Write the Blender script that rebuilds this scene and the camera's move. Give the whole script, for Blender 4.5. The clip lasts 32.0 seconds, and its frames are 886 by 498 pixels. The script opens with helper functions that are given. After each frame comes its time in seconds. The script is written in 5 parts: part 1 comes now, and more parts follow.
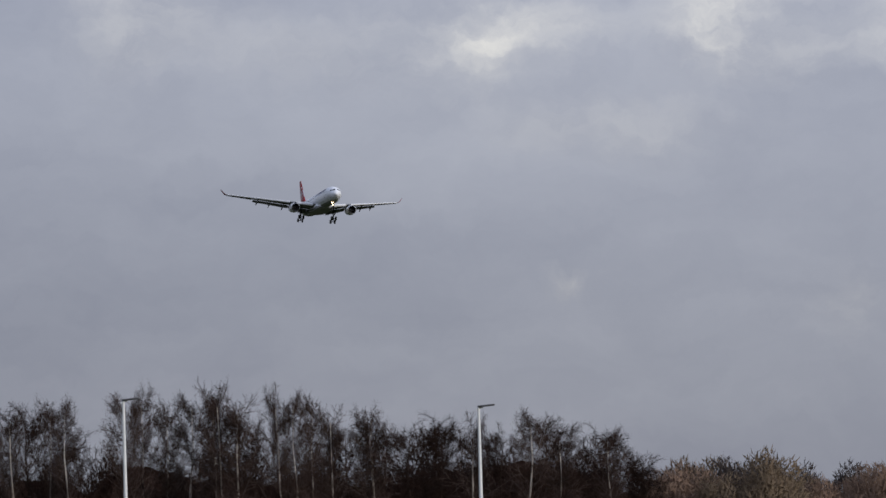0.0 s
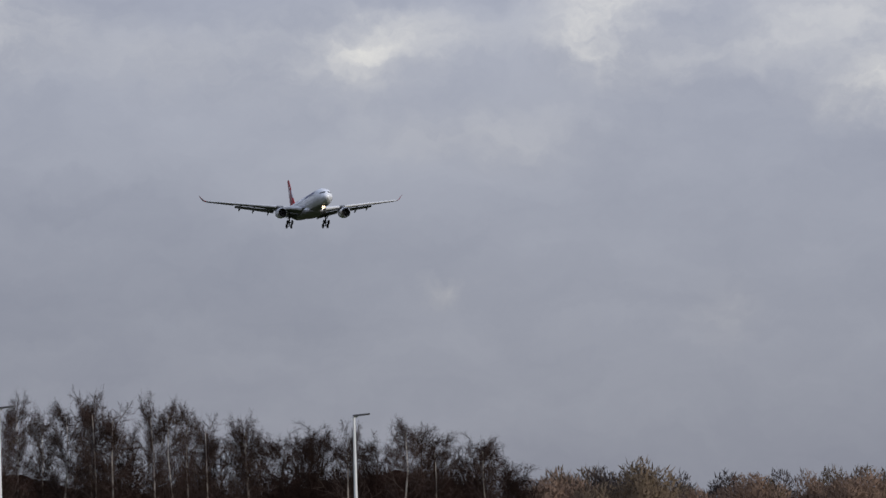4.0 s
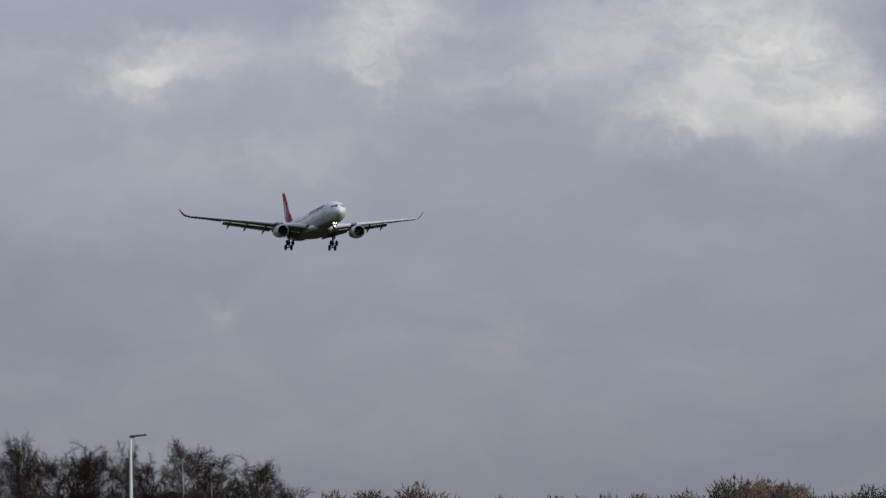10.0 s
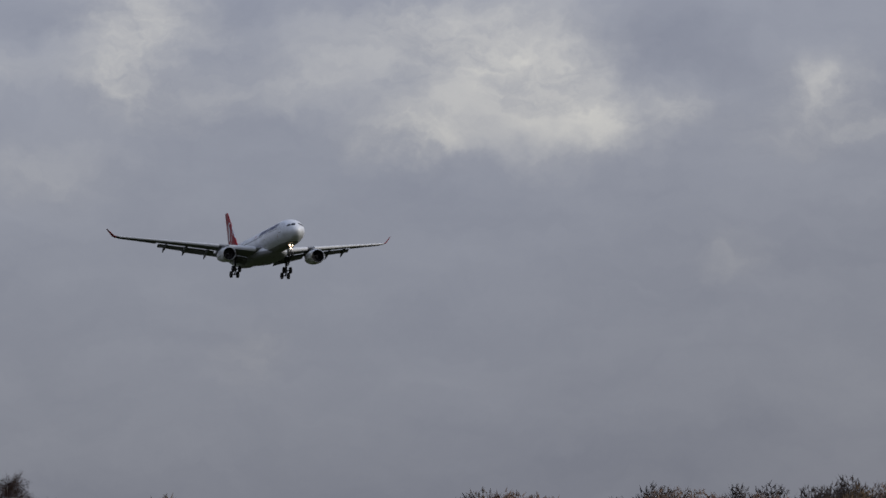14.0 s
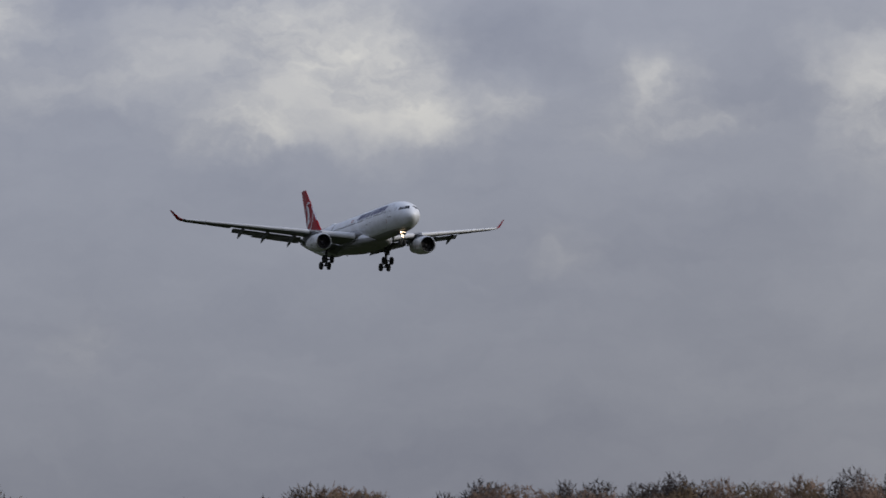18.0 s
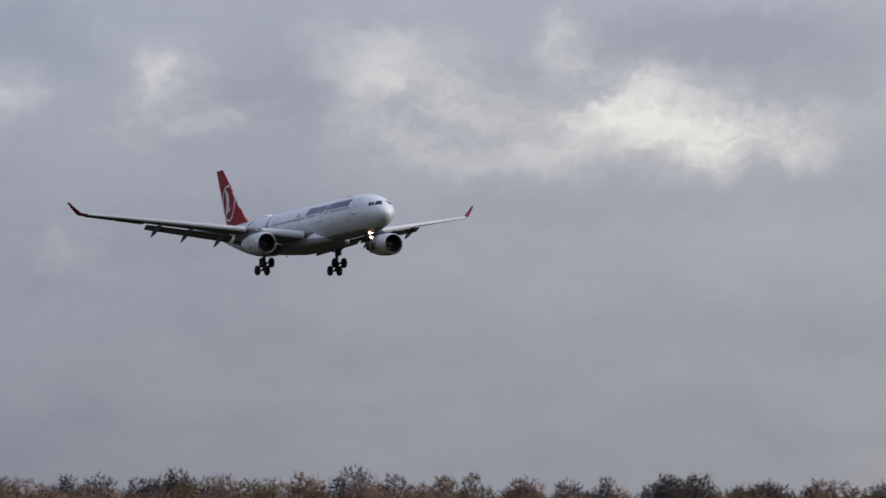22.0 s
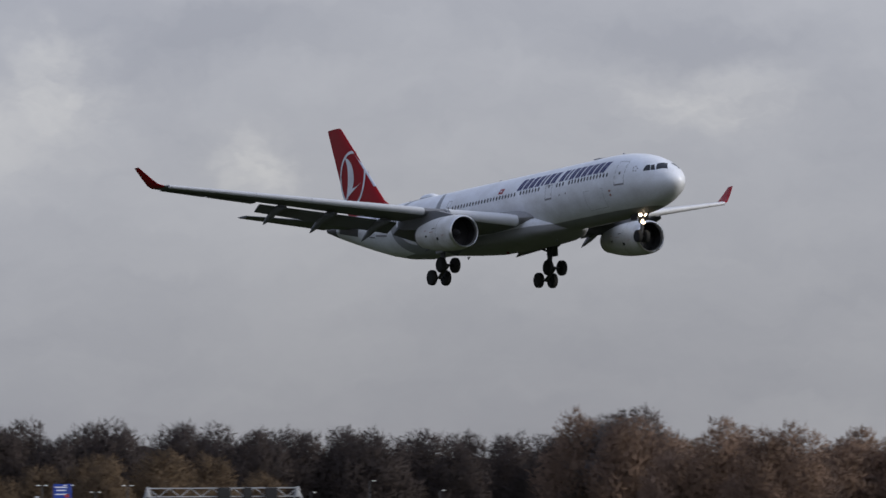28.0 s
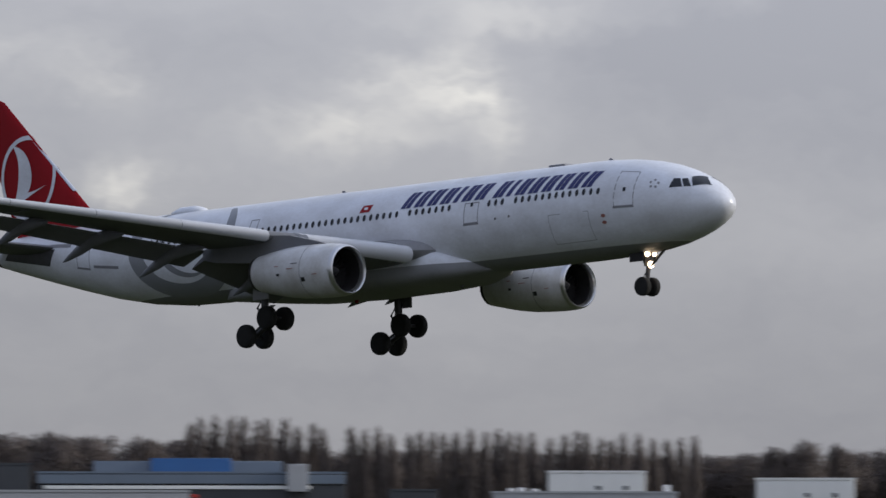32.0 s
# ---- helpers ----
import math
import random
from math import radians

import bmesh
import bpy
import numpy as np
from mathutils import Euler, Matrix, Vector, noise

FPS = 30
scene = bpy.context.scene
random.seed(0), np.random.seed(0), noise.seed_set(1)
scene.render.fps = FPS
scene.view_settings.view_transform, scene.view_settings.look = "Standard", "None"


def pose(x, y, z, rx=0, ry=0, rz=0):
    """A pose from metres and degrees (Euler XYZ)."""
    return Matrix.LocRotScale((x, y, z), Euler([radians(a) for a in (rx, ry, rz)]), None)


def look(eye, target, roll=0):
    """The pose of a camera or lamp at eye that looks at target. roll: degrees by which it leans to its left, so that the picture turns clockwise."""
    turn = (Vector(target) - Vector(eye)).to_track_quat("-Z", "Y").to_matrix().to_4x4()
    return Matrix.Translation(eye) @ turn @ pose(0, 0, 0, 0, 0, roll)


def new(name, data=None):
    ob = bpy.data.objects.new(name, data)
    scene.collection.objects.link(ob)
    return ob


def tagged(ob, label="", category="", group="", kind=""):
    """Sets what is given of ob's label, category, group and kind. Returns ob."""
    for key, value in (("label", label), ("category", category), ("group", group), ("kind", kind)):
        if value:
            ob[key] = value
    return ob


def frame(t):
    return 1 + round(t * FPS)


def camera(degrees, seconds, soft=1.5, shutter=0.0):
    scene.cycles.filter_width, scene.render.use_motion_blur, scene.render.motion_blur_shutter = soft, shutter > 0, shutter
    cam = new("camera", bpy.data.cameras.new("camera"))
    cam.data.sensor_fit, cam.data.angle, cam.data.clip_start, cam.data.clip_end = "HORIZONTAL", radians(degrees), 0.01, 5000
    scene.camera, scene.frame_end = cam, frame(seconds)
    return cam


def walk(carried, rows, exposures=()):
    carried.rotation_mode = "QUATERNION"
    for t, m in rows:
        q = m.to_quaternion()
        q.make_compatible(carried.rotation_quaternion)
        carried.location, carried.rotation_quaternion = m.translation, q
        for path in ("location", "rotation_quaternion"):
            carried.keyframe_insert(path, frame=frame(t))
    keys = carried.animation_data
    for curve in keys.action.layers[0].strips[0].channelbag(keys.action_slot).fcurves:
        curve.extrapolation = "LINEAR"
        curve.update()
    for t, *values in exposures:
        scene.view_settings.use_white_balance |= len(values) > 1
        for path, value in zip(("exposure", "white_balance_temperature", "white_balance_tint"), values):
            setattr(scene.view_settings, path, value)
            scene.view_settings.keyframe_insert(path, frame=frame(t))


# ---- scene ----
# The eye stands on the spotters' bank, two metres over the airfield; bearings run from +Y (0) towards +X, in degrees.
EYE = (0.0, 0.0, 2.0)
cam = camera(6.389, 32.0, soft=1.5, shutter=0.3)


def aim(bearing, rise, roll):
    a, e = radians(bearing), radians(rise)
    return look(EYE, (EYE[0] + 100 * math.sin(a) * math.cos(e), EYE[1] + 100 * math.cos(a) * math.cos(e), EYE[2] + 100 * math.sin(e)), roll)


# seconds, bearing, rise, roll of the panning camera
PAN = [
    (0, -79.394, 2.616, -1.55),
    (0.5, -79.209, 2.633, -1.60),
    (1, -79.104, 2.644, -1.57),
    (1.5, -78.952, 2.652, -1.55),
    (2, -78.822, 2.653, -1.46),
    (2.5, -78.798, 2.651, -1.50),
    (3, -78.761, 2.651, -1.43),
    (3.5, -78.649, 2.655, -1.42),
    (4, -78.496, 2.660, -1.39),
    (4.5, -78.427, 2.658, -1.39),
    (6.5, -78.272, 2.670, -1.29),
    (7, -78.236, 2.688, -1.21),
    (7.5, -78.132, 2.712, -1.08),
    (8, -77.933, 2.736, -0.99),
    (8.5, -77.610, 2.760, -0.93),
    (9, -77.302, 2.780, -0.85),
    (9.5, -77.112, 2.791, -0.70),
    (10, -76.899, 2.802, -0.62),
    (10.5, -76.625, 2.816, -0.65),
    (11, -76.344, 2.835, -0.74),
    (11.5, -76.136, 2.851, -0.75),
    (12, -75.987, 2.860, -0.87),
    (12.5, -75.837, 2.867, -1.01),
    (13, -75.747, 2.859, -1.04),
    (13.5, -75.490, 2.861, -0.98),
    (14, -75.082, 2.877, -0.73),
    (14.5, -74.915, 2.896, -0.70),
    (16.5, -74.434, 2.885, -0.64),
    (17, -74.430, 2.881, -0.50),
    (17.5, -74.279, 2.877, -0.42),
    (18, -73.849, 2.827, -0.35),
    (18.5, -73.129, 2.708, -0.28),
    (19, -72.692, 2.649, -0.19),
    (19.5, -72.598, 2.650, -0.25),
    (20, -72.572, 2.656, -0.19),
    (20.5, -72.324, 2.682, -0.16),
    (21, -71.769, 2.721, 0.00),
    (21.5, -71.079, 2.751, 0.27),
    (22, -70.274, 2.797, 0.42),
    (22.5, -69.542, 2.855, 0.23),
    (23, -69.079, 2.896, -0.09),
    (23.5, -68.905, 2.924, -0.26),
    (24, -68.446, 2.765, -0.29),
    (24.5, -67.839, 2.503, -0.35),
    (25, -67.310, 2.294, -0.40),
    (25.5, -66.523, 2.287, -0.47),
    (26, -65.521, 2.378, -0.45),
    (26.5, -64.565, 2.436, -0.53),
    (28.5, -60.681, 2.404, -0.26),
    (29, -58.866, 2.450, -0.28),
    (29.5, -57.419, 2.307, -0.29),
    (30, -55.277, 2.254, -0.19),
    (30.3, -53.889, 2.293, -0.28),
    (30.5, -53.185, 2.272, -0.22),
    (31, -51.458, 2.046, -0.10),
    (31.2, -50.591, 2.004, -0.03),
    (31.5, -48.721, 2.001, -0.18),
    (31.7, -47.366, 2.022, -0.14),
    (32, -45.600, 1.948, 0.07),
]
EXPOSURES = [(0, 0.17, 6500, 10), (4, 0.15, 6500, 10), (9, 0.13, 6500, 10), (12, -0.25, 6500, 10), (14, -0.24, 6500, 10), (17, -0.18, 6500, 10), (19, -0.06, 6500, 10), (22, 0.12, 6500, 10), (24, 0.02, 6500, 10), (26, 0.03, 6500, 10), (29, 0.22, 6400, 10), (31, 0.38, 6750, 10), (32, 0.15, 6500, 10)]
walk(cam, [(t, aim(b, e, r)) for t, b, e, r in PAN], EXPOSURES)

# ---- world and sun ----
SUN_BEARING, SUN_RISE = 48, 22
world = bpy.data.worlds.new("overcast_sky")
scene.world = world
world.use_nodes = True
NW, LW = world.node_tree.nodes, world.node_tree.links
NW.clear()


def wn(kind, **props):
    n = NW.new(kind)
    for k, v in props.items():
        if k == "operation":
            n.operation = v
        elif k == "blend_type":
            n.blend_type = v
    return n


def wmath(op, a, b=None, c=None, clamp=False):
    n = NW.new("ShaderNodeMath")
    n.operation, n.use_clamp = op, clamp
    for i, v in enumerate((a, b, c)):
        if v is None:
            continue
        if isinstance(v, (int, float)):
            n.inputs[i].default_value = v
        else:
            LW.new(v, n.inputs[i])
    return n.outputs[0]


def wvec(op, a, b=None):
    n = NW.new("ShaderNodeVectorMath")
    n.operation = op
    for i, v in enumerate((a, b)):
        if v is None:
            continue
        if isinstance(v, tuple):
            n.inputs[i].default_value = v
        else:
            LW.new(v, n.inputs[i])
    return n.outputs["Value"] if op == "DOT_PRODUCT" else n.outputs["Vector"]


def wnoise(vec, scale, detail, rough=0.55):
    n = NW.new("ShaderNodeTexNoise")
    n.inputs["Scale"].default_value, n.inputs["Detail"].default_value, n.inputs["Roughness"].default_value = scale, detail, rough
    LW.new(vec, n.inputs["Vector"])
    return n


def wmix(fac, a, b):
    n = NW.new("ShaderNodeMix")
    n.data_type = "RGBA"
    for sock, v in ((n.inputs[0], fac), (n.inputs[6], a), (n.inputs[7], b)):
        if isinstance(v, (tuple, int, float)):
            sock.default_value = v
        else:
            LW.new(v, sock)
    return n.outputs[2]


def build_world():
    coord = NW.new("ShaderNodeTexCoord").outputs["Generated"]
    sep = NW.new("ShaderNodeSeparateXYZ")
    LW.new(coord, sep.inputs[0])
    x, y, z = sep.outputs
    az = wmath("MULTIPLY", wmath("ARCTAN2", x, y), 57.29578)
    el = wmath("MULTIPLY", wmath("ARCSINE", z), 57.29578)
    comb = NW.new("ShaderNodeCombineXYZ")
    LW.new(az, comb.inputs[0]), LW.new(el, comb.inputs[1])
    flat = comb.outputs[0]
    # ragged edges: the cloud field is pushed about by two scales of noise
    push1 = wvec("MULTIPLY", wvec("SUBTRACT", wnoise(flat, 1.1, 4).outputs["Color"], (0.5, 0.5, 0.5)), (1.0, 0.55, 0))
    push2 = wvec("MULTIPLY", wvec("SUBTRACT", wnoise(flat, 5.0, 4, 0.6).outputs["Color"], (0.5, 0.5, 0.5)), (0.34, 0.28, 0))
    warped = wvec("ADD", wvec("ADD", flat, push1), push2)
    # layered stratocumulus: long soft bands, then billows
    bands = wnoise(wvec("MULTIPLY", warped, (0.16, 0.62, 0)), 1.0, 5, 0.5).outputs[0]
    billow = wnoise(wvec("MULTIPLY", warped, (0.8, 1.7, 0)), 1.0, 7, 0.6).outputs[0]
    # brighter cloud heads: bearing, rise, half-width, half-height, strength
    heads = [(-78.96, 4.15, 0.58, 0.16, 0.5), (-79.07, 3.95, 0.2, 0.24, 0.2), (-79.37, 4.02, 0.73, 0.29, 0.2), (-81.57, 4.32, 0.53, 0.33, 0.28), (-78.48, 2.38, 0.18, 0.08, 0.3), (-78.12, 3.48, 0.81, 0.18, 0.15),
             (-76.53, 2.15, 0.24, 0.24, 0.14), (-80.56, 4.05, 0.49, 0.20, 0.12), (-77.25, 4.50, 0.37, 0.29, 0.6), (-77.38, 4.13, 0.45, 0.24, 0.45), (-76.98, 3.92, 0.53, 0.16, 0.3), (-75.18, 4.30, 0.81, 0.37, 0.36),
             (-74.32, 4.08, 0.41, 0.37, 0.4), (-75.23, 3.73, 0.49, 0.20, 0.4), (-76.20, 4.11, 0.49, 0.24, 0.2), (-74.23, 4.10, 0.37, 0.24, 0.22), (-73.99, 3.73, 0.45, 0.22, 0.45), (-74.80, 4.11, 0.53, 0.37, 0.24),
             (-74.84, 4.52, 0.61, 0.24, 0.25), (-73.34, 3.84, 0.24, 0.12, 0.45), (-75.26, 3.63, 0.45, 0.12, 0.3), (-72.95, 2.81, 0.25, 0.16, 0.13), (-72.35, 4.00, 0.29, 0.20, 0.5), (-71.94, 3.82, 0.29, 0.10, 0.4),
             (-72.52, 3.74, 0.29, 0.16, 0.3), (-70.65, 3.95, 0.41, 0.49, 0.42)]
    heads += [(-69.40, 4.32, 0.24, 0.24, 0.55), (-69.40, 3.87, 0.61, 0.18, 0.8), (-68.79, 3.95, 0.33, 0.24, 0.5), (-68.18, 3.63, 0.61, 0.22, 0.9), (-67.69, 3.59, 0.24, 0.18, 0.3), (-70.01, 3.82, 0.41, 0.18, 0.45),
              (-69.40, 3.52, 1.02, 0.18, 0.4), (-70.62, 3.74, 0.33, 0.16, 0.25), (-73.22, 2.74, 0.20, 0.12, 0.06), (-66.77, 3.88, 0.35, 0.2, 0.38), (-64.94, 3.75, 0.24, 0.20, 0.35), (-64.82, 3.46, 0.37, 0.16, 0.3),
              (-66.04, 3.55, 0.49, 0.24, 0.5), (-63.40, 3.00, 0.24, 0.20, 0.55), (-65.64, 3.18, 1.02, 0.33, 0.2), (-60.28, 3.43, 0.61, 0.20, 0.32), (-54.49, 3.72, 0.49, 0.24, 0.25), (-49.56, 3.39, 0.81, 0.24, 0.4),
              (-50.58, 3.47, 0.41, 0.24, 0.25), (-45.43, 3.17, 0.24, 0.22, 0.6), (-45.29, 3.01, 0.12, 0.29, 0.45), (-45.94, 3.17, 0.45, 0.18, 0.35), (-46.27, 2.83, 0.65, 0.18, 0.45), (-47.84, 2.48, 0.26, 0.15, 0.75),
              (-48.06, 3.21, 0.37, 0.20, 0.28), (-45.13, 3.62, 0.61, 0.16, 0.2)]
    total = None
    for b, r, w, h, s in heads:
        d = wvec("MULTIPLY", wvec("SUBTRACT", warped, (b, r, 0)), (1 / w, 1 / h, 0))
        gauss = wmath("POWER", 0.36788, wvec("DOT_PRODUCT", d, d))
        total = wmath("MULTIPLY", gauss, s) if total is None else wmath("MULTIPLY_ADD", gauss, s, total)
    rag = NW.new("ShaderNodeMapRange")
    rag.interpolation_type = "SMOOTHSTEP"
    rag.inputs[1].default_value, rag.inputs[2].default_value, rag.inputs[3].default_value, rag.inputs[4].default_value = 0.30, 0.68, 0.25, 1.4
    LW.new(billow, rag.inputs[0])
    rough = rag.outputs[0]
    lit = wmath("MULTIPLY", total, rough)
    veil = wmath("MULTIPLY_ADD", wmath("SUBTRACT", bands, 0.5), 1.3, 0.38)
    # heavier banks: bearing, rise, half-width, half-height, strength
    for b, r, w, h, s in ((-42.9, 2.9, 1.5, 1.0, -0.35), (-68.31, 4.36, 0.90, 0.18, -0.45), (-63.92, 3.90, 0.69, 0.24, -0.35), (-60.20, 3.87, 0.90, 0.20, -0.4), (-43.91, 3.26, 0.69, 0.45, -0.25), (-73.37, 4.38, 0.61, 0.24, -0.2), (-73.49, 4.37, 0.49, 0.20, -0.25)):
        d = wvec("MULTIPLY", wvec("SUBTRACT", warped, (b, r, 0)), (1 / w, 1 / h, 0))
        veil = wmath("MULTIPLY_ADD", wmath("POWER", 0.36788, wvec("DOT_PRODUCT", d, d)), s, veil)
    veil = wmath("MULTIPLY_ADD", wmath("SUBTRACT", billow, 0.5), 0.7, veil, clamp=True)
    # bluer to the west, paler where the cloud thins
    turn = NW.new("ShaderNodeMapRange")
    turn.inputs[1].default_value, turn.inputs[2].default_value = -75.0, -63.0
    LW.new(az, turn.inputs[0])
    low = wmix(turn.outputs[0], (0.375, 0.40, 0.505, 1), (0.44, 0.448, 0.50, 1))
    high = wmix(turn.outputs[0], (0.60, 0.625, 0.72, 1), (0.665, 0.665, 0.695, 1))
    base = wmix(veil, low, high)
    cloud = wmix(wmath("MULTIPLY", lit, 1.0, clamp=True), base, (1.06, 1.03, 0.97, 1))
    # an overcast sky is brighter towards the zenith
    up = wmath("MULTIPLY_ADD", wmath("MAXIMUM", z, 0.0), 0.35, 1.0)
    # and heavier on the side away from the sun
    side = wmath("MULTIPLY_ADD", wmath("COSINE", wmath("SUBTRACT", wmath("ARCTAN2", x, y), radians(SUN_BEARING))), 0.26, 0.74)
    up = wmath("MULTIPLY", up, side)
    # the cloud deck darkens towards the horizon
    up = wmath("MULTIPLY", up, wmath("MULTIPLY_ADD", wmath("MINIMUM", wmath("MAXIMUM", el, 0.0), 5.0), 0.10, 0.75))
    # and lets more blue through overhead
    cloud = wmix(wmath("MULTIPLY", z, 1.4, clamp=True), cloud, wvec("MULTIPLY", cloud, (0.86, 0.97, 1.16)))
    cloud = wvec("SCALE", cloud)
    NW[-1].inputs["Scale"].default_value = 1.0
    LW.new(up, NW[-1].inputs["Scale"])
    sky = NW.new("ShaderNodeTexSky")
    sky.sky_type, sky.sun_disc = "NISHITA", False
    sky.sun_elevation, sky.sun_rotation = radians(SUN_RISE), radians(SUN_BEARING)
    blue = wvec("SCALE", sky.outputs[0])
    NW[-1].inputs["Scale"].default_value = 0.08
    colour = wmix(0.95, blue, cloud)
    bg = NW.new("ShaderNodeBackground")
    LW.new(colour, bg.inputs[0])
    out = NW.new("ShaderNodeOutputWorld")
    LW.new(bg.outputs[0], out.inputs[0])


build_world()
sun = new("sun", bpy.data.lights.new("sun", "SUN"))
sun.data.energy, sun.data.angle, sun.data.color = 2.0, radians(9), (1.0, 0.93, 0.82)
sa, se = radians(SUN_BEARING), radians(SUN_RISE)
sun.matrix_world = look((0, 0, 0), (-math.sin(sa) * math.cos(se), -math.cos(sa) * math.cos(se), -math.sin(se)))


# ---- materials ----
def material(name, colour, rough=0.6, metal=0.0, vary=0.15, scale=1.0, bump=0.0, second=None, random_tint=0.0, island=False, coat=0.0, emit=None, strength=0.0, coords="Object", stretch=(1, 1, 1), gloss=0.5, thin=0.0):
    m = bpy.data.materials.new(name)
    m.use_nodes = True
    nodes, links = m.node_tree.nodes, m.node_tree.links
    bsdf = nodes["Principled BSDF"]
    bsdf.inputs["Roughness"].default_value, bsdf.inputs["Metallic"].default_value = rough, metal
    bsdf.inputs["Coat Roughness"].default_value = 0.25
    bsdf.inputs["Coat Weight"].default_value, bsdf.inputs["Specular IOR Level"].default_value = coat, gloss
    second = second or tuple(c * (1 - vary) for c in colour)
    co = nodes.new("ShaderNodeTexCoord").outputs[coords]
    mp = nodes.new("ShaderNodeMapping")
    mp.inputs["Scale"].default_value = stretch
    links.new(co, mp.inputs[0])
    big = nodes.new("ShaderNodeTexNoise")
    big.inputs["Scale"].default_value, big.inputs["Detail"].default_value = scale, 5
    small = nodes.new("ShaderNodeTexNoise")
    small.inputs["Scale"].default_value, small.inputs["Detail"].default_value = scale * 9, 4
    links.new(mp.outputs[0], big.inputs[0]), links.new(mp.outputs[0], small.inputs[0])
    add = nodes.new("ShaderNodeMath")
    add.operation = "MULTIPLY_ADD"
    add.inputs[1].default_value = 0.35
    links.new(small.outputs[0], add.inputs[0])
    ramp = nodes.new("ShaderNodeMapRange")
    ramp.inputs[1].default_value, ramp.inputs[2].default_value = 0.45, 0.9
    links.new(big.outputs[0], add.inputs[2]), links.new(add.outputs[0], ramp.inputs[0])
    mix = nodes.new("ShaderNodeMix")
    mix.data_type = "RGBA"
    mix.inputs[6].default_value, mix.inputs[7].default_value = (*second, 1), (*colour, 1)
    links.new(ramp.outputs[0], mix.inputs[0])
    last = mix.outputs[2]
    if random_tint:
        src = nodes.new("ShaderNodeNewGeometry").outputs["Random Per Island"] if island else nodes.new("ShaderNodeObjectInfo").outputs["Random"]
        hsv = nodes.new("ShaderNodeHueSaturation")
        val = nodes.new("ShaderNodeMapRange")
        val.inputs[3].default_value, val.inputs[4].default_value = 1 - random_tint, 1 + random_tint
        links.new(src, val.inputs[0]), links.new(val.outputs[0], hsv.inputs["Value"]), links.new(last, hsv.inputs["Color"])
        last = hsv.outputs[0]
    links.new(last, bsdf.inputs["Base Color"])
    if thin:
        # open sprays of twigs let part of the light through
        through_light, both = nodes.new("ShaderNodeBsdfTranslucent"), nodes.new("ShaderNodeMixShader")
        both.inputs[0].default_value = thin
        links.new(last, through_light.inputs[0]), links.new(bsdf.outputs[0], both.inputs[1]), links.new(through_light.outputs[0], both.inputs[2])
        links.new(both.outputs[0], nodes["Material Output"].inputs[0])
    if bump:
        b = nodes.new("ShaderNodeBump")
        b.inputs["Strength"].default_value, b.inputs["Distance"].default_value = bump, 0.05
        links.new(small.outputs[0], b.inputs["Height"]), links.new(b.outputs[0], bsdf.inputs["Normal"])
    if emit:
        bsdf.inputs["Emission Color"].default_value, bsdf.inputs["Emission Strength"].default_value = (*emit, 1), strength
    return m


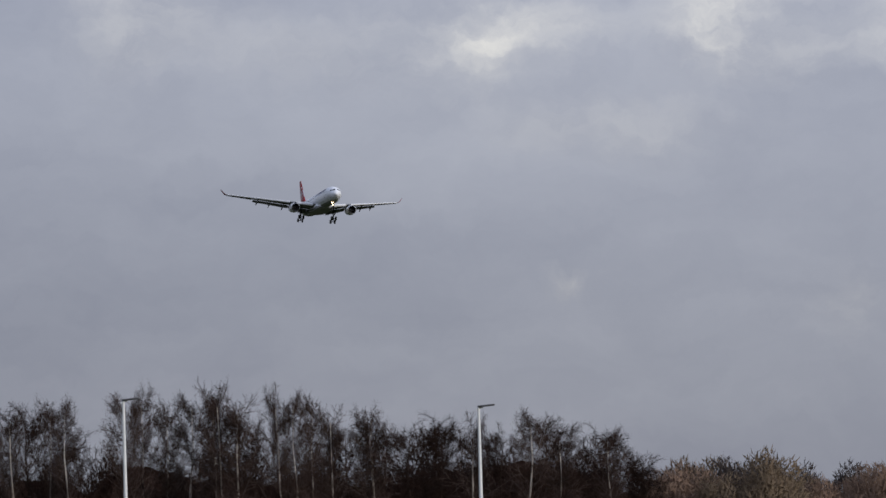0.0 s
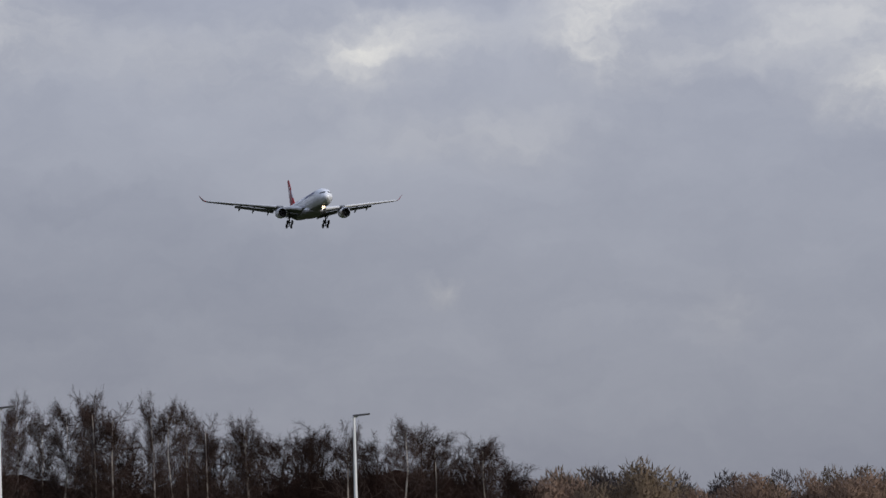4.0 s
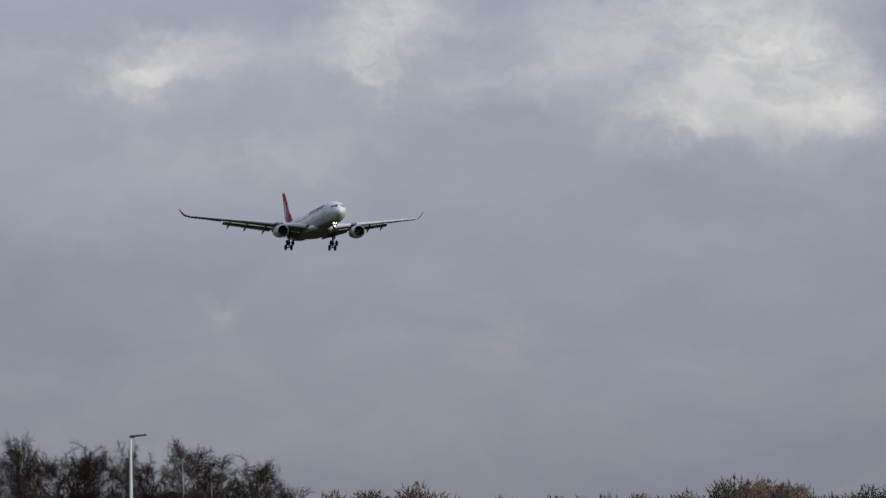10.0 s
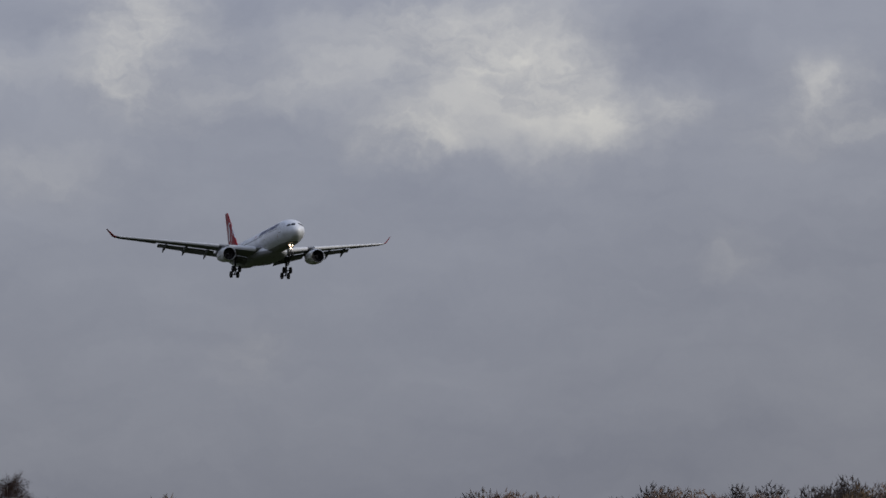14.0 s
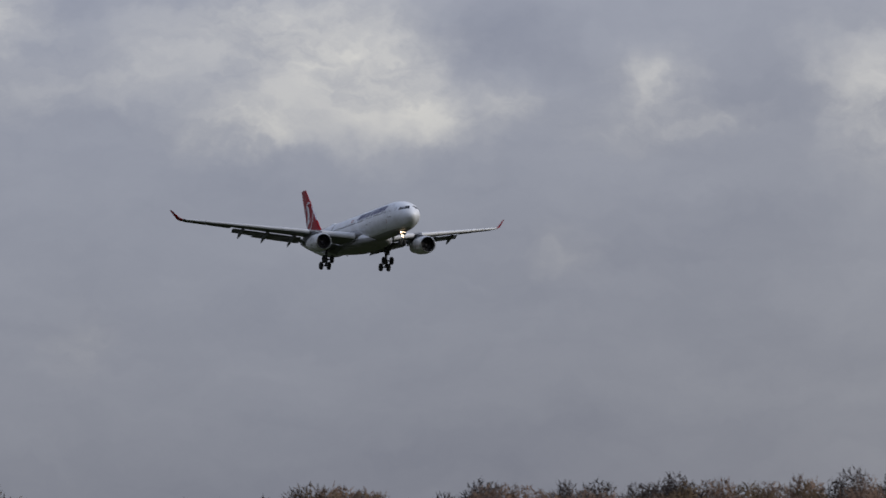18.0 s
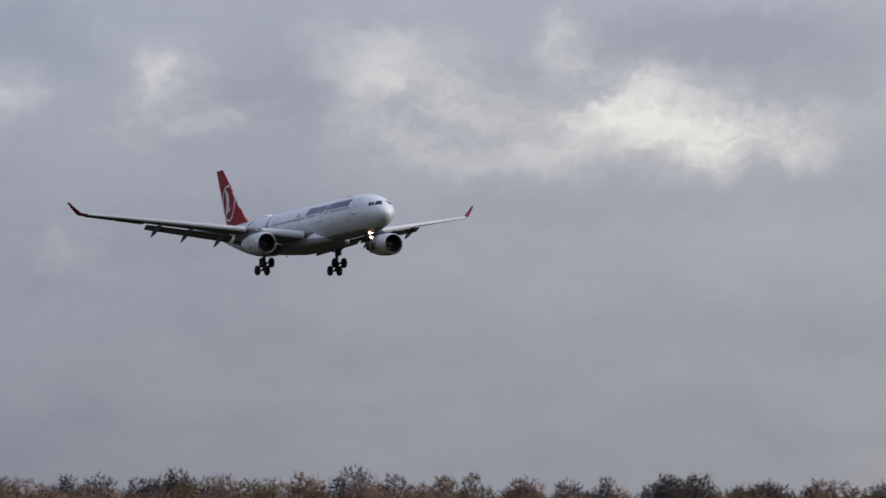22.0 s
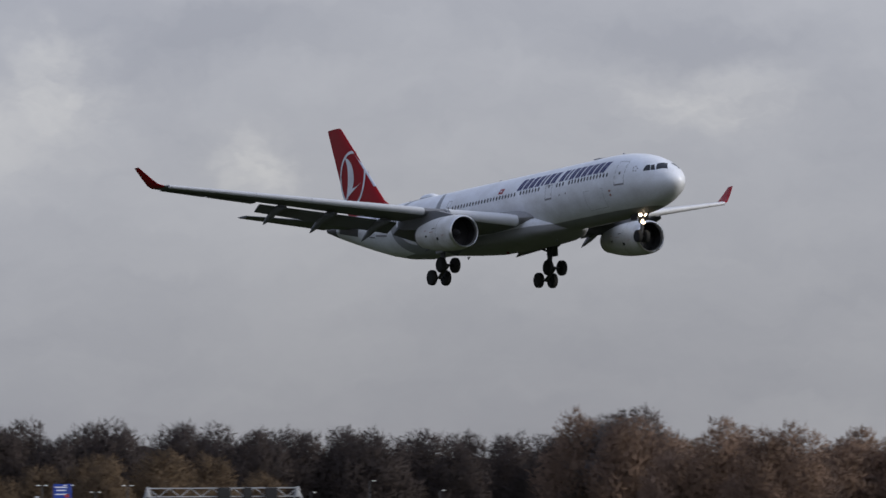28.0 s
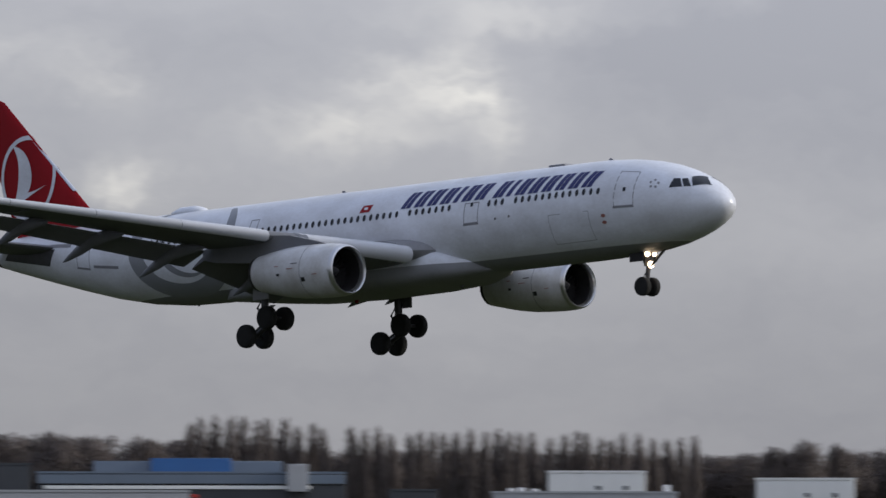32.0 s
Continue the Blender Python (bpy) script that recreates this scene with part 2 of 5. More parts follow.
M = {
    "white": material("aircraft_white_paint", (0.75, 0.775, 0.835), 0.28, second=(0.56, 0.57, 0.6), scale=0.7, coat=0.3, stretch=(0.6, 1, 1)),
    # grey belly paint, darkened further: shade of the underside is put into it
    "belly": material("aircraft_shaded_grey_belly_paint", (0.27, 0.275, 0.29), 0.5, gloss=0.25, vary=0.2, scale=0.4),
    "red": material("aircraft_red_paint", (0.29, 0.006, 0.011), 0.4, vary=0.2, scale=0.3, gloss=0.1),
    "blue": material("title_blue_paint", (0.008, 0.013, 0.11), 0.45, vary=0.1),
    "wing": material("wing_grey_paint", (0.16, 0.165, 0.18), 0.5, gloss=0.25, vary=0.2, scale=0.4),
    "slat": material("slat_pale_paint", (0.52, 0.53, 0.56), 0.3, vary=0.12, scale=0.5, coat=0.2),
    "nacelle": material("nacelle_white_paint", (0.66, 0.67, 0.69), 0.35, second=(0.46, 0.45, 0.44), scale=0.7, coat=0.2),
    "lip": material("bare_intake_metal", (0.62, 0.62, 0.63), 0.3, 0.9, vary=0.1),
    "dark": material("dark_metal", (0.018, 0.017, 0.018), 0.6, 0.1, vary=0.3, scale=3),
    "steel": material("gear_steel", (0.06, 0.06, 0.066), 0.5, 0.2, vary=0.3, scale=3),
    "tyre": material("tyre_rubber", (0.012, 0.012, 0.012), 0.9, vary=0.3, scale=4),
    "rim": material("wheel_rim_grey", (0.35, 0.35, 0.35), 0.4, 0.5, vary=0.2),
    "glass": material("dark_window_glass", (0.012, 0.014, 0.018), 0.08, vary=0.2),
    "fairing": material("fairing_grey_paint", (0.27, 0.275, 0.29), 0.45, second=(0.2, 0.2, 0.21), scale=0.8, gloss=0.3),
    "seal": material("panel_line_grey", (0.22, 0.22, 0.24), 0.5, vary=0.2),
    "swirl": material("emblem_silver_grey", (0.24, 0.25, 0.27), 0.4, vary=0.1),
    "lamp_glow": material("landing_light_glow", (0.9, 0.8, 0.6), 0.3, emit=(1.0, 0.74, 0.5), strength=9),
    "grass": material("winter_grass", (0.038, 0.045, 0.02), gloss=0.03, rough=0.9, vary=0.4, scale=0.05, bump=0.3),
    "post": material("galvanised_post", (0.62, 0.63, 0.64), 0.5, 0.1, vary=0.12),
    "head": material("lamp_head_grey", (0.06, 0.06, 0.065), 0.5, vary=0.2),
    "birch": material("birch_bark", (0.5, 0.46, 0.42), gloss=0.03, rough=0.8, second=(0.2, 0.16, 0.14), scale=1.3, bump=0.4, stretch=(1, 1, 0.4)),
    "bark": material("dark_bark", (0.035, 0.024, 0.02), gloss=0.03, rough=0.9, vary=0.4, scale=2),
    "limb": material("birch_limb_bark", (0.11, 0.085, 0.077), gloss=0.03, rough=0.85, vary=0.5, scale=2),
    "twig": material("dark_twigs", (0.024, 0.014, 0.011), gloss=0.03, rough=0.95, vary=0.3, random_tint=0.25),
    "twig_red": material("brown_twigs", (0.036, 0.023, 0.02), gloss=0.03, rough=0.95, vary=0.3, random_tint=0.25),
    # near-black: the shade deep inside the scrub is put into this colour
    "scrub": material("shaded_scrub_brush", (0.016, 0.009, 0.007), gloss=0.03, rough=0.95, vary=0.4, scale=0.5, random_tint=0.25, island=True),
    "wood_dark": material("far_wood_dark", (0.078, 0.064, 0.06), gloss=0.03, rough=0.9, vary=0.3, scale=0.25, thin=0.4, random_tint=0.05, island=True),
    "wood_tan": material("far_wood_tan", (0.155, 0.112, 0.075), gloss=0.03, rough=0.9, vary=0.3, scale=0.25, thin=0.4, random_tint=0.05, island=True),
    # paler copy of the tan wood: sunlight on some thickets is put into the colour
    "wood_sunlit_tan": material("far_wood_sunlit_tan", (0.2, 0.15, 0.105), gloss=0.03, rough=0.9, vary=0.3, scale=0.25, thin=0.4, random_tint=0.05, island=True),
    "wood_brown": material("far_wood_brown", (0.24, 0.165, 0.125), gloss=0.03, rough=0.9, vary=0.3, scale=0.25, thin=0.4, random_tint=0.05, island=True),
    "wood_grey": material("far_wood_grey", (0.17, 0.145, 0.135), gloss=0.03, rough=0.9, vary=0.3, scale=0.25, thin=0.4, random_tint=0.05, island=True),
    "wall_white": material("white_render", (0.84, 0.84, 0.82), 0.6, vary=0.08, scale=0.3),
    "wall_grey": material("grey_cladding", (0.26, 0.28, 0.33), 0.5, vary=0.12, scale=0.3),
    "wall_green": material("pale_green_panels", (0.48, 0.56, 0.52), 0.35, vary=0.1, scale=0.4),
    "curtain": material("green_blue_curtain_glass", (0.065, 0.105, 0.13), 0.15, vary=0.25, scale=0.2, random_tint=0.2),
    "spandrel": material("green_spandrel", (0.095, 0.145, 0.155), 0.3, vary=0.15, random_tint=0.08),
    "roof_grey": material("grey_roof_sheet", (0.40, 0.41, 0.43), 0.5, vary=0.12, scale=0.2),
    "roof_blue": material("blue_roof_sheet", (0.03, 0.12, 0.32), 0.4, vary=0.15, scale=0.2),
    "roof_paleblue": material("pale_blue_roof", (0.15, 0.19, 0.245), 0.45, vary=0.1, scale=0.2),
    "facade_dark": material("dark_cladding", (0.05, 0.055, 0.065), 0.5, vary=0.2, scale=0.2),
    "sign_blue": material("road_sign_blue", (0.01, 0.05, 0.35), 0.4, vary=0.08),
    "sign_white": material("sign_white", (0.8, 0.8, 0.8), 0.4, vary=0.05),
    "yellow": material("barrier_yellow", (0.42, 0.26, 0.03), 0.5, vary=0.2),
    "rust": material("faded_red_marking", (0.3, 0.12, 0.1), 0.5, vary=0.2),
    "red_plain": material("red_panel", (0.55, 0.03, 0.02), 0.5, vary=0.1),
}


# ---- mesh helpers ----
def at(bearing, dist, z=0.0):
    a = radians(bearing)
    return Vector((dist * math.sin(a), dist * math.cos(a), z))


def rise_to_z(rise, dist):
    return EYE[2] + dist * math.tan(radians(rise))


def ring(cx, cy, cz, ry, rz, n=32, axis="x"):
    out = []
    for i in range(n):
        a = 2 * math.pi * i / n
        c, s = math.cos(a), math.sin(a)
        if axis == "x":
            out.append((cx, cy + ry * c, cz + rz * s))
        elif axis == "y":
            out.append((cx + ry * c, cy, cz + rz * s))
        else:
            out.append((cx + ry * c, cy + rz * s, cz))
    return out


def loft(rings, caps=(True, True)):
    n = len(rings[0])
    v = [p for r in rings for p in r]
    f = []
    for k in range(len(rings) - 1):
        for i in range(n):
            j = (i + 1) % n
            f.append((k * n + i, k * n + j, (k + 1) * n + j, (k + 1) * n + i))
    if caps[0]:
        f.append(tuple(range(n))[::-1])
    if caps[1]:
        f.append(tuple((len(rings) - 1) * n + i for i in range(n)))
    return v, f


def merge(*geos):
    v, f = [], []
    for gv, gf in geos:
        o = len(v)
        v += list(gv)
        f += [tuple(i + o for i in q) for q in gf]
    return v, f


def moved(geo, m):
    return [tuple(m @ Vector(p)) for p in geo[0]], geo[1]


def box(cx, cy, cz, sx, sy, sz, bevel=0.0):
    bm = bmesh.new()
    bmesh.ops.create_cube(bm, size=1.0, matrix=Matrix.LocRotScale((cx, cy, cz), None, (sx, sy, sz)))
    if bevel:
        bmesh.ops.bevel(bm, geom=list(bm.edges), offset=bevel, segments=1, affect="EDGES")
    bm.verts.index_update()
    geo = [tuple(v.co) for v in bm.verts], [tuple(v.index for v in f.verts) for f in bm.faces]
    bm.free()
    return geo


def tube(points, radii, n=8):
    pts = [Vector(p) for p in points]
    if isinstance(radii, (int, float)):
        radii = [radii] * len(pts)
    rings = []
    for i, p in enumerate(pts):
        d = (pts[min(i + 1, len(pts) - 1)] - pts[max(i - 1, 0)]).normalized()
        u = d.cross(Vector((0, 0, 1)) if abs(d.z) < 0.9 else Vector((1, 0, 0))).normalized()
        w = u.cross(d)
        rings.append([tuple(p + (u * math.cos(2 * math.pi * k / n) + w * math.sin(2 * math.pi * k / n)) * radii[i]) for k in range(n)])
    return loft(rings)


def mesh_data(name, geo, mats, smooth=True, slots=None):
    me = bpy.data.meshes.new(name)
    me.from_pydata(geo[0], [], geo[1])
    for m in (mats if isinstance(mats, (list, tuple)) else [mats]):
        me.materials.append(m)
    if slots:
        me.polygons.foreach_set("material_index", slots)
    if smooth:
        me.shade_smooth()
        me.set_sharp_from_angle(angle=radians(38))
    me.update()
    return me


def part(name, geo, mat, parent, label="", smooth=True, slots=None, m=None):
    ob = new(name, geo if isinstance(geo, bpy.types.Mesh) else mesh_data(name, geo, mat, smooth, slots))
    ob.parent = parent
    if m is not None:
        ob.matrix_basis = m
    if label:
        ob["label"] = label
    return ob


def thing(name, m, label, category, group="", kind=""):
    ob = new(name)
    ob.matrix_basis = m
    return tagged(ob, label, category, group, kind)


# ---- ground ----
def build_ground():
    n, size = 24, 4900.0
    v, f = [], []
    rads = [0.0] + [size * (k / n) ** 2 for k in range(1, n + 1)]
    seg = 48
    v.append((0, 0, 0))
    for r in rads[1:]:
        for i in range(seg):
            a = 2 * math.pi * i / seg
            v.append((r * math.cos(a), r * math.sin(a), 0.15 * noise.noise((r * math.cos(a) / 60, r * math.sin(a) / 60, 0)) - (0.2 if r > 30 else 0)))
    for i in range(seg):
        f.append((0, 1 + i, 1 + (i + 1) % seg))
    for k in range(n - 1):
        for i in range(seg):
            a, b = 1 + k * seg + i, 1 + k * seg + (i + 1) % seg
            f.append((a, b, b + seg, a + seg))
    ob = new("ground", mesh_data("ground", (v, f), M["grass"]))
    tagged(ob, "flat airfield ground of short winter grass", "ground", kind="structure")


build_ground()


# ---- the airliner: nose at the origin, x forward, y to its left, z up ----
FUS = [(0.0, 0.03, -0.42), (0.1, 0.36, -0.42), (0.3, 0.62, -0.40), (0.7, 0.97, -0.37), (1.2, 1.27, -0.32), (1.9, 1.60, -0.27), (2.8, 1.93, -0.21), (4.0, 2.27, -0.14), (5.3, 2.51, -0.08),
       (7.0, 2.70, -0.03), (9.0, 2.80, 0), (10.5, 2.82, 0), (14, 2.82, 0), (20, 2.82, 0), (26, 2.82, 0), (32, 2.82, 0), (38, 2.82, 0), (41, 2.82, 0), (44, 2.79, 0.03), (47, 2.64, 0.18),
       (50, 2.36, 0.44), (53, 1.98, 0.78), (56, 1.55, 1.12), (59, 1.08, 1.45), (61.2, 0.68, 1.68), (62.4, 0.42, 1.78), (63.0, 0.28, 1.82)]


def fus(x):
    """Radius and centre height of the fuselage x metres aft of the nose."""
    for (a, ra, za), (b, rb, zb) in zip(FUS, FUS[1:]):
        if a <= x <= b:
            k = (x - a) / (b - a)
            return ra + (rb - ra) * k, za + (zb - za) * k
    return FUS[-1][1:]


def skin(x, ang, side=-1, lift=0.0):
    """A point on the fuselage skin; ang is degrees over the widest line, side -1 is starboard."""
    r, zc = fus(x)
    a = radians(ang)
    return (-x, side * (r + lift) * math.cos(a), zc + (r + lift) * math.sin(a))


def decal(x0, x1, a0, a1, slant=0.0, side=-1, lift=0.014, nx=2, na=4):
    """A thin painted patch on the fuselage between x0 and x1 aft of the nose; slant leans its top forward."""
    v, f = [], []
    for i in range(nx + 1):
        for j in range(na + 1):
            k = j / na
            ang = a0 + (a1 - a0) * k
            v.append(skin(x0 + (x1 - x0) * i / nx - slant * k, ang, side, lift))
    for i in range(nx):
        for j in range(na):
            a = i * (na + 1) + j
            q = (a, a + 1, a + na + 2, a + na + 1)
            f.append(q if side < 0 else q[::-1])
    return v, f


def patch(c00, c10, c11, c01, side=-1, lift=0.016, n=4):
    """A four-cornered pane on the skin; corners as (x aft, degrees)."""
    v, f = [], []
    for i in range(n + 1):
        for j in range(n + 1):
            a, b = i / n, j / n
            x = (c00[0] * (1 - a) + c10[0] * a) * (1 - b) + (c01[0] * (1 - a) + c11[0] * a) * b
            g = (c00[1] * (1 - a) + c10[1] * a) * (1 - b) + (c01[1] * (1 - a) + c11[1] * a) * b
            v.append(skin(x, g, side, lift))
    for i in range(n):
        for j in range(n):
            a = i * (n + 1) + j
            q = (a, a + 1, a + n + 2, a + n + 1)
            f.append(q if side < 0 else q[::-1])
    return v, f


def frame_decal(x0, x1, a0, a1, w=0.05, side=-1):
    da = w / 2.82 * 57.3
    return merge(decal(x0, x0 + w, a0, a1, 0, side, 0.012, 1), decal(x1 - w, x1, a0, a1, 0, side, 0.012, 1),
                 decal(x0, x1, a0, a0 + da, 0, side, 0.013, 1, 1), decal(x0, x1, a1 - da, a1, 0, side, 0.013, 1, 1))


def arc_decal(xc, ac, rx, w, t0, t1, side=-1, n=24, ry=0.47):
    """A band along an arc of a circle painted on the fuselage side."""
    v, f = [], []
    for i in range(n + 1):
        t = radians(t0 + (t1 - t0) * i / n)
        k = 0.25 + 0.75 * math.sin(math.pi * i / n)
        for j in range(7):
            r = rx + w * k * (j / 6 - 0.5)
            v.append(skin(xc - r * math.cos(t), ac + r * ry * math.sin(t) / 2.7 * 57.3, side, 0.013))
    for i in range(n):
        for j in range(6):
            q = 7 * i + j
            f.append((q, q + 1, q + 8, q + 7))
    return v, f


def airfoil(n=12, thick=0.12, camber=0.02, cut=1.0):
    """Closed section, x from 0 (leading edge) to cut, going over the top and back below."""
    xs = [cut * 0.5 * (1 - math.cos(math.pi * i / n)) for i in range(n + 1)]

    def t(x):
        return 5 * thick * (0.2969 * math.sqrt(x) - 0.126 * x - 0.3516 * x * x + 0.2843 * x ** 3 - 0.1036 * x ** 4)

    def c(x):
        return camber * 4 * x * (1 - x)
    return [(x, c(x) + t(x)) for x in reversed(xs)] + [(x, c(x) - t(x)) for x in xs[1:]]


def surface(stations, thick=0.11, camber=0.02, cut=1.0, n=12):
    """Loft of airfoil sections. A station: leading-edge point, chord, twist in degrees, optional section normal as (dy, dz) for upright surfaces."""
    rings = []
    for le, chord, twist, *up in stations:
        uy, uz = up[0] if up else (0, 1)
        tw = radians(twist)
        r = []
        for x, z in airfoil(n, thick, camber, cut):
            xx, zz = x * math.cos(tw) + z * math.sin(tw), -x * math.sin(tw) + z * math.cos(tw)
            r.append((le[0] - xx * chord, le[1] + uy * zz * chord, le[2] + uz * zz * chord))
        rings.append(r)
    return loft(rings)


def wing_le(y):
    return -21.95 - (y - 2.8) * 0.695


def wing_z(y):
    return -1.42 + (y - 4.0) * 0.166


def wing_chord(y):
    if y < 9.6:
        return 11.6 + (7.0 - 11.6) * (y - 2.8) / 6.8
    return 7.0 + (2.45 - 7.0) * (y - 9.6) / (28.9 - 9.6)


def build_wing(plane, s):
    """One wing; s is +1 for the left one."""
    def st(y, k=1.0):
        return ((wing_le(y), s * y, wing_z(y)), wing_chord(y) * k, 3.0 - 0.09 * y)
    ys = [1.2, 2.8, 5, 7.3, 9.6, 13, 17, 20.8]
    inner = surface([st(y) for y in ys], 0.125, 0.02, 0.80)
    outer = surface([st(y) for y in (20.8, 23, 26, 28.9)], 0.088, 0.02, 1.0)
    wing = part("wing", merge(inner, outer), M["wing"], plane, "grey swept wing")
    # slats drooped along the leading edge, with a rounded nose
    for a, b in ((3.6, 8.4), (10.25, 14.3), (14.33, 18.3), (18.33, 22.3), (22.33, 25.6), (25.63, 28.6)):
        rings = []
        for y in (a, (a + b) / 2, b):
            c, z, x = wing_chord(y), wing_z(y), wing_le(y)
            r = 0.042 * c + 0.05
            cx, cz = x + 0.02 * c, z - 0.015 * c
            nose = [(cx + r * 1.25 * math.cos(radians(q)), s * y, cz + r * math.sin(radians(q))) for q in range(100, -81, -18)]
            rings.append([(x - 0.09 * c, s * y, z + 0.052 * c + 0.03), (x - 0.03 * c, s * y, z + 0.04 * c + 0.035)] + nose + [(x - 0.01 * c, s * y, z - 0.03 * c), (x - 0.05 * c, s * y, z + 0.01 * c)])
        part("slat", loft(rings), M["slat"], wing, "drooped pale slat")
    # flaps let down behind the cut-off wing
    for a, b in ((3.0, 9.4), (9.9, 20.6)):
        rings = []
        for y in (a, (a + b) / 2, b):
            c, z = wing_chord(y), wing_z(y)
            fc = 0.23 * c + 0.35
            rings.append(((wing_le(y) - 0.79 * c, s * y, z - 0.06 * c - 0.02), fc, 25.0))
        part("flap", surface(rings, 0.13, 0.03, 1.0, 8), M["wing"], wing, "lowered landing flap")
        part("spoiler", loft([[(wing_le(y) - k * wing_chord(y), s * y, wing_z(y) + h * wing_chord(y)) for k, h in ((0.66, 0.030), (0.81, -0.022), (0.81, -0.028), (0.66, 0.02))] for y in (a + 0.3, b - 0.3)]), M["belly"], wing)
    for a, b in ((21.0, 24.6), (24.8, 28.3)):
        part("aileron", surface([((wing_le(y) - 0.74 * wing_chord(y), s * y, wing_z(y) - 0.045 * wing_chord(y) + 0.03), 0.27 * wing_chord(y), 2.0) for y in (a, b)], 0.10, 0.0, 1.0, 8), M["wing"], wing)
    # canoe fairings of the flap tracks
    for y, ln in ((6.2, 5.4), (11.3, 5.6), (15.4, 5.2), (19.2, 4.6)):
        c = wing_chord(y)
        rings = []
        for k, r in ((0, 0.05), (0.1, 0.2), (0.3, 0.36), (0.5, 0.42), (0.7, 0.36), (0.9, 0.18), (1, 0.03)):
            drop = 0.0 if k < 0.45 else (k - 0.45) * ln * 0.42
            rings.append(ring(wing_le(y) - 0.45 * c - k * ln, s * y, wing_z(y) - 0.085 * c - 0.12 - drop, r * 0.72, r, 12))
        part("flap_track_fairing", loft(rings), M["wing"], wing)
    # upturned winglet
    tip = wing_z(28.9)
    x0 = wing_le(28.9)
    part("winglet", surface([((x0, s * 28.9, tip), 2.45, 0.4, (-s * 0.2, 0.98)), ((x0 - 0.35, s * 29.35, tip + 0.2), 2.05, 0, (-s * 0.65, 0.76)),
                             ((x0 - 0.75, s * 29.85, tip + 0.75), 1.6, 0, (-s * 0.9, 0.4)), ((x0 - 1.5, s * 30.65, tip + 1.75), 0.8, 0, (-s * 0.9, 0.4))], 0.09, 0.0, 1.0, 8), M["red"], wing, "red upturned winglet")
    return wing


def build_engine(plane, s):
    x0, y0, z0 = -20.95, s * 9.45, -2.87
    def prof(pairs, n=40):
        return loft([ring(x0 - x, y0, z0 + 0.04 * x - dz, r, r, n) for x, r, dz in pairs], (False, False))
    engine = part("engine", prof([(0.28, 1.46, 0), (0.7, 1.51, 0), (1.4, 1.545, 0), (2.4, 1.55, 0), (3.6, 1.52, 0), (4.8, 1.41, 0), (5.8, 1.26, 0), (6.7, 1.10, 0), (7.0, 1.05, 0)]), M["nacelle"], plane, "white turbofan nacelle")
    part("intake_lip", prof([(0.28, 1.465, 0), (0.12, 1.43, 0), (0.03, 1.38, 0), (0, 1.33, 0), (0.05, 1.285, 0), (0.2, 1.24, 0), (0.4, 1.225, 0)]), M["lip"], engine, "bare metal intake lip")
    part("intake_duct", prof([(0.4, 1.225, 0), (0.9, 1.22, 0), (1.5, 1.24, 0), (1.75, 1.24, 0)]), M["dark"], engine, "dark intake duct")
    part("fan_disc", loft([ring(x0 - 1.7, y0, z0, 1.24, 1.24, 40), ring(x0 - 1.74, y0, z0, 1.24, 1.24, 40)]), M["dark"], engine, "dark fan face")
    blade = mesh_data("fan_blade", loft([[(0.10, -0.06, 0.34), (-0.14, 0.05, 0.34), (-0.14, 0.07, 0.34), (0.10, -0.04, 0.34)], [(0.06, -0.15, 1.2), (-0.12, 0.13, 1.2), (-0.12, 0.15, 1.2), (0.06, -0.13, 1.2)]]), M["dark"])
    for k in range(26):
        part("fan_blade", blade, None, engine, m=pose(x0 - 1.5, y0, z0, 360 * k / 26, 0, 0))
    part("exhaust_rim", prof([(7.0, 1.055, 0), (7.25, 1.0, 0), (7.27, 0.95, 0), (6.2, 1.0, 0)]), M["dark"], engine, "dark exhaust rim")
    part("spinner", loft([ring(x0 - x, y0, z0, r, r, 20) for x, r in ((0.85, 0.02), (1.0, 0.14), (1.25, 0.27), (1.6, 0.38), (1.7, 0.38))]), M["steel"], engine)
    part("exhaust_cone", loft([ring(x0 - x, y0, z0 + 0.25, r, r, 20) for x, r in ((6.2, 0.55), (7.0, 0.5), (7.7, 0.3), (8.2, 0.06))]), M["dark"], engine, "dark metal exhaust cone")
    part("exhaust_back", loft([ring(x0 - 6.2, y0, z0 + 0.24, 1.0, 1.0, 24), ring(x0 - 6.24, y0, z0 + 0.24, 1.0, 1.0, 24)]), M["dark"], engine)
    zz = wing_z(9.37)
    pyl = [[(x0 - x, y0 - w, z0 + a), (x0 - x, y0 + w, z0 + a), (x0 - x, y0 + w, b), (x0 - x, y0 - w, b)] for x, w, a, b in
           ((1.6, 0.03, 1.3, z0 + 1.58), (2.6, 0.2, 1.3, z0 + 1.85), (4.5, 0.27, 1.1, zz - 0.05), (6.2, 0.27, 0.95, zz + 0.1), (8.2, 0.25, 1.0, zz), (11.0, 0.1, 1.25, zz - 0.1), (12.0, 0.03, 1.5, zz - 0.3))]
    part("pylon", loft(pyl), M["wing"], engine, "grey engine pylon")
    # small vents and panels on the cowl
    for ang, x, w, h in ((200, 2.3, 0.30, 0.26), (188, 4.3, 0.2, 0.14), (165, 3.0, 0.5, 0.05)):
        for mir in (1, -1):
            a = radians(ang)
            r = 1.555
            c = Vector((x0 - x, y0 + mir * r * math.cos(a) * 0.985, z0 + 0.04 * x + r * math.sin(a)))
            part("cowl_vent", box(0, 0, 0, w, 0.05, h, 0.01), M["dark"], engine, m=Matrix.Translation(c) @ pose(0, 0, 0, (180 - ang) * -mir))
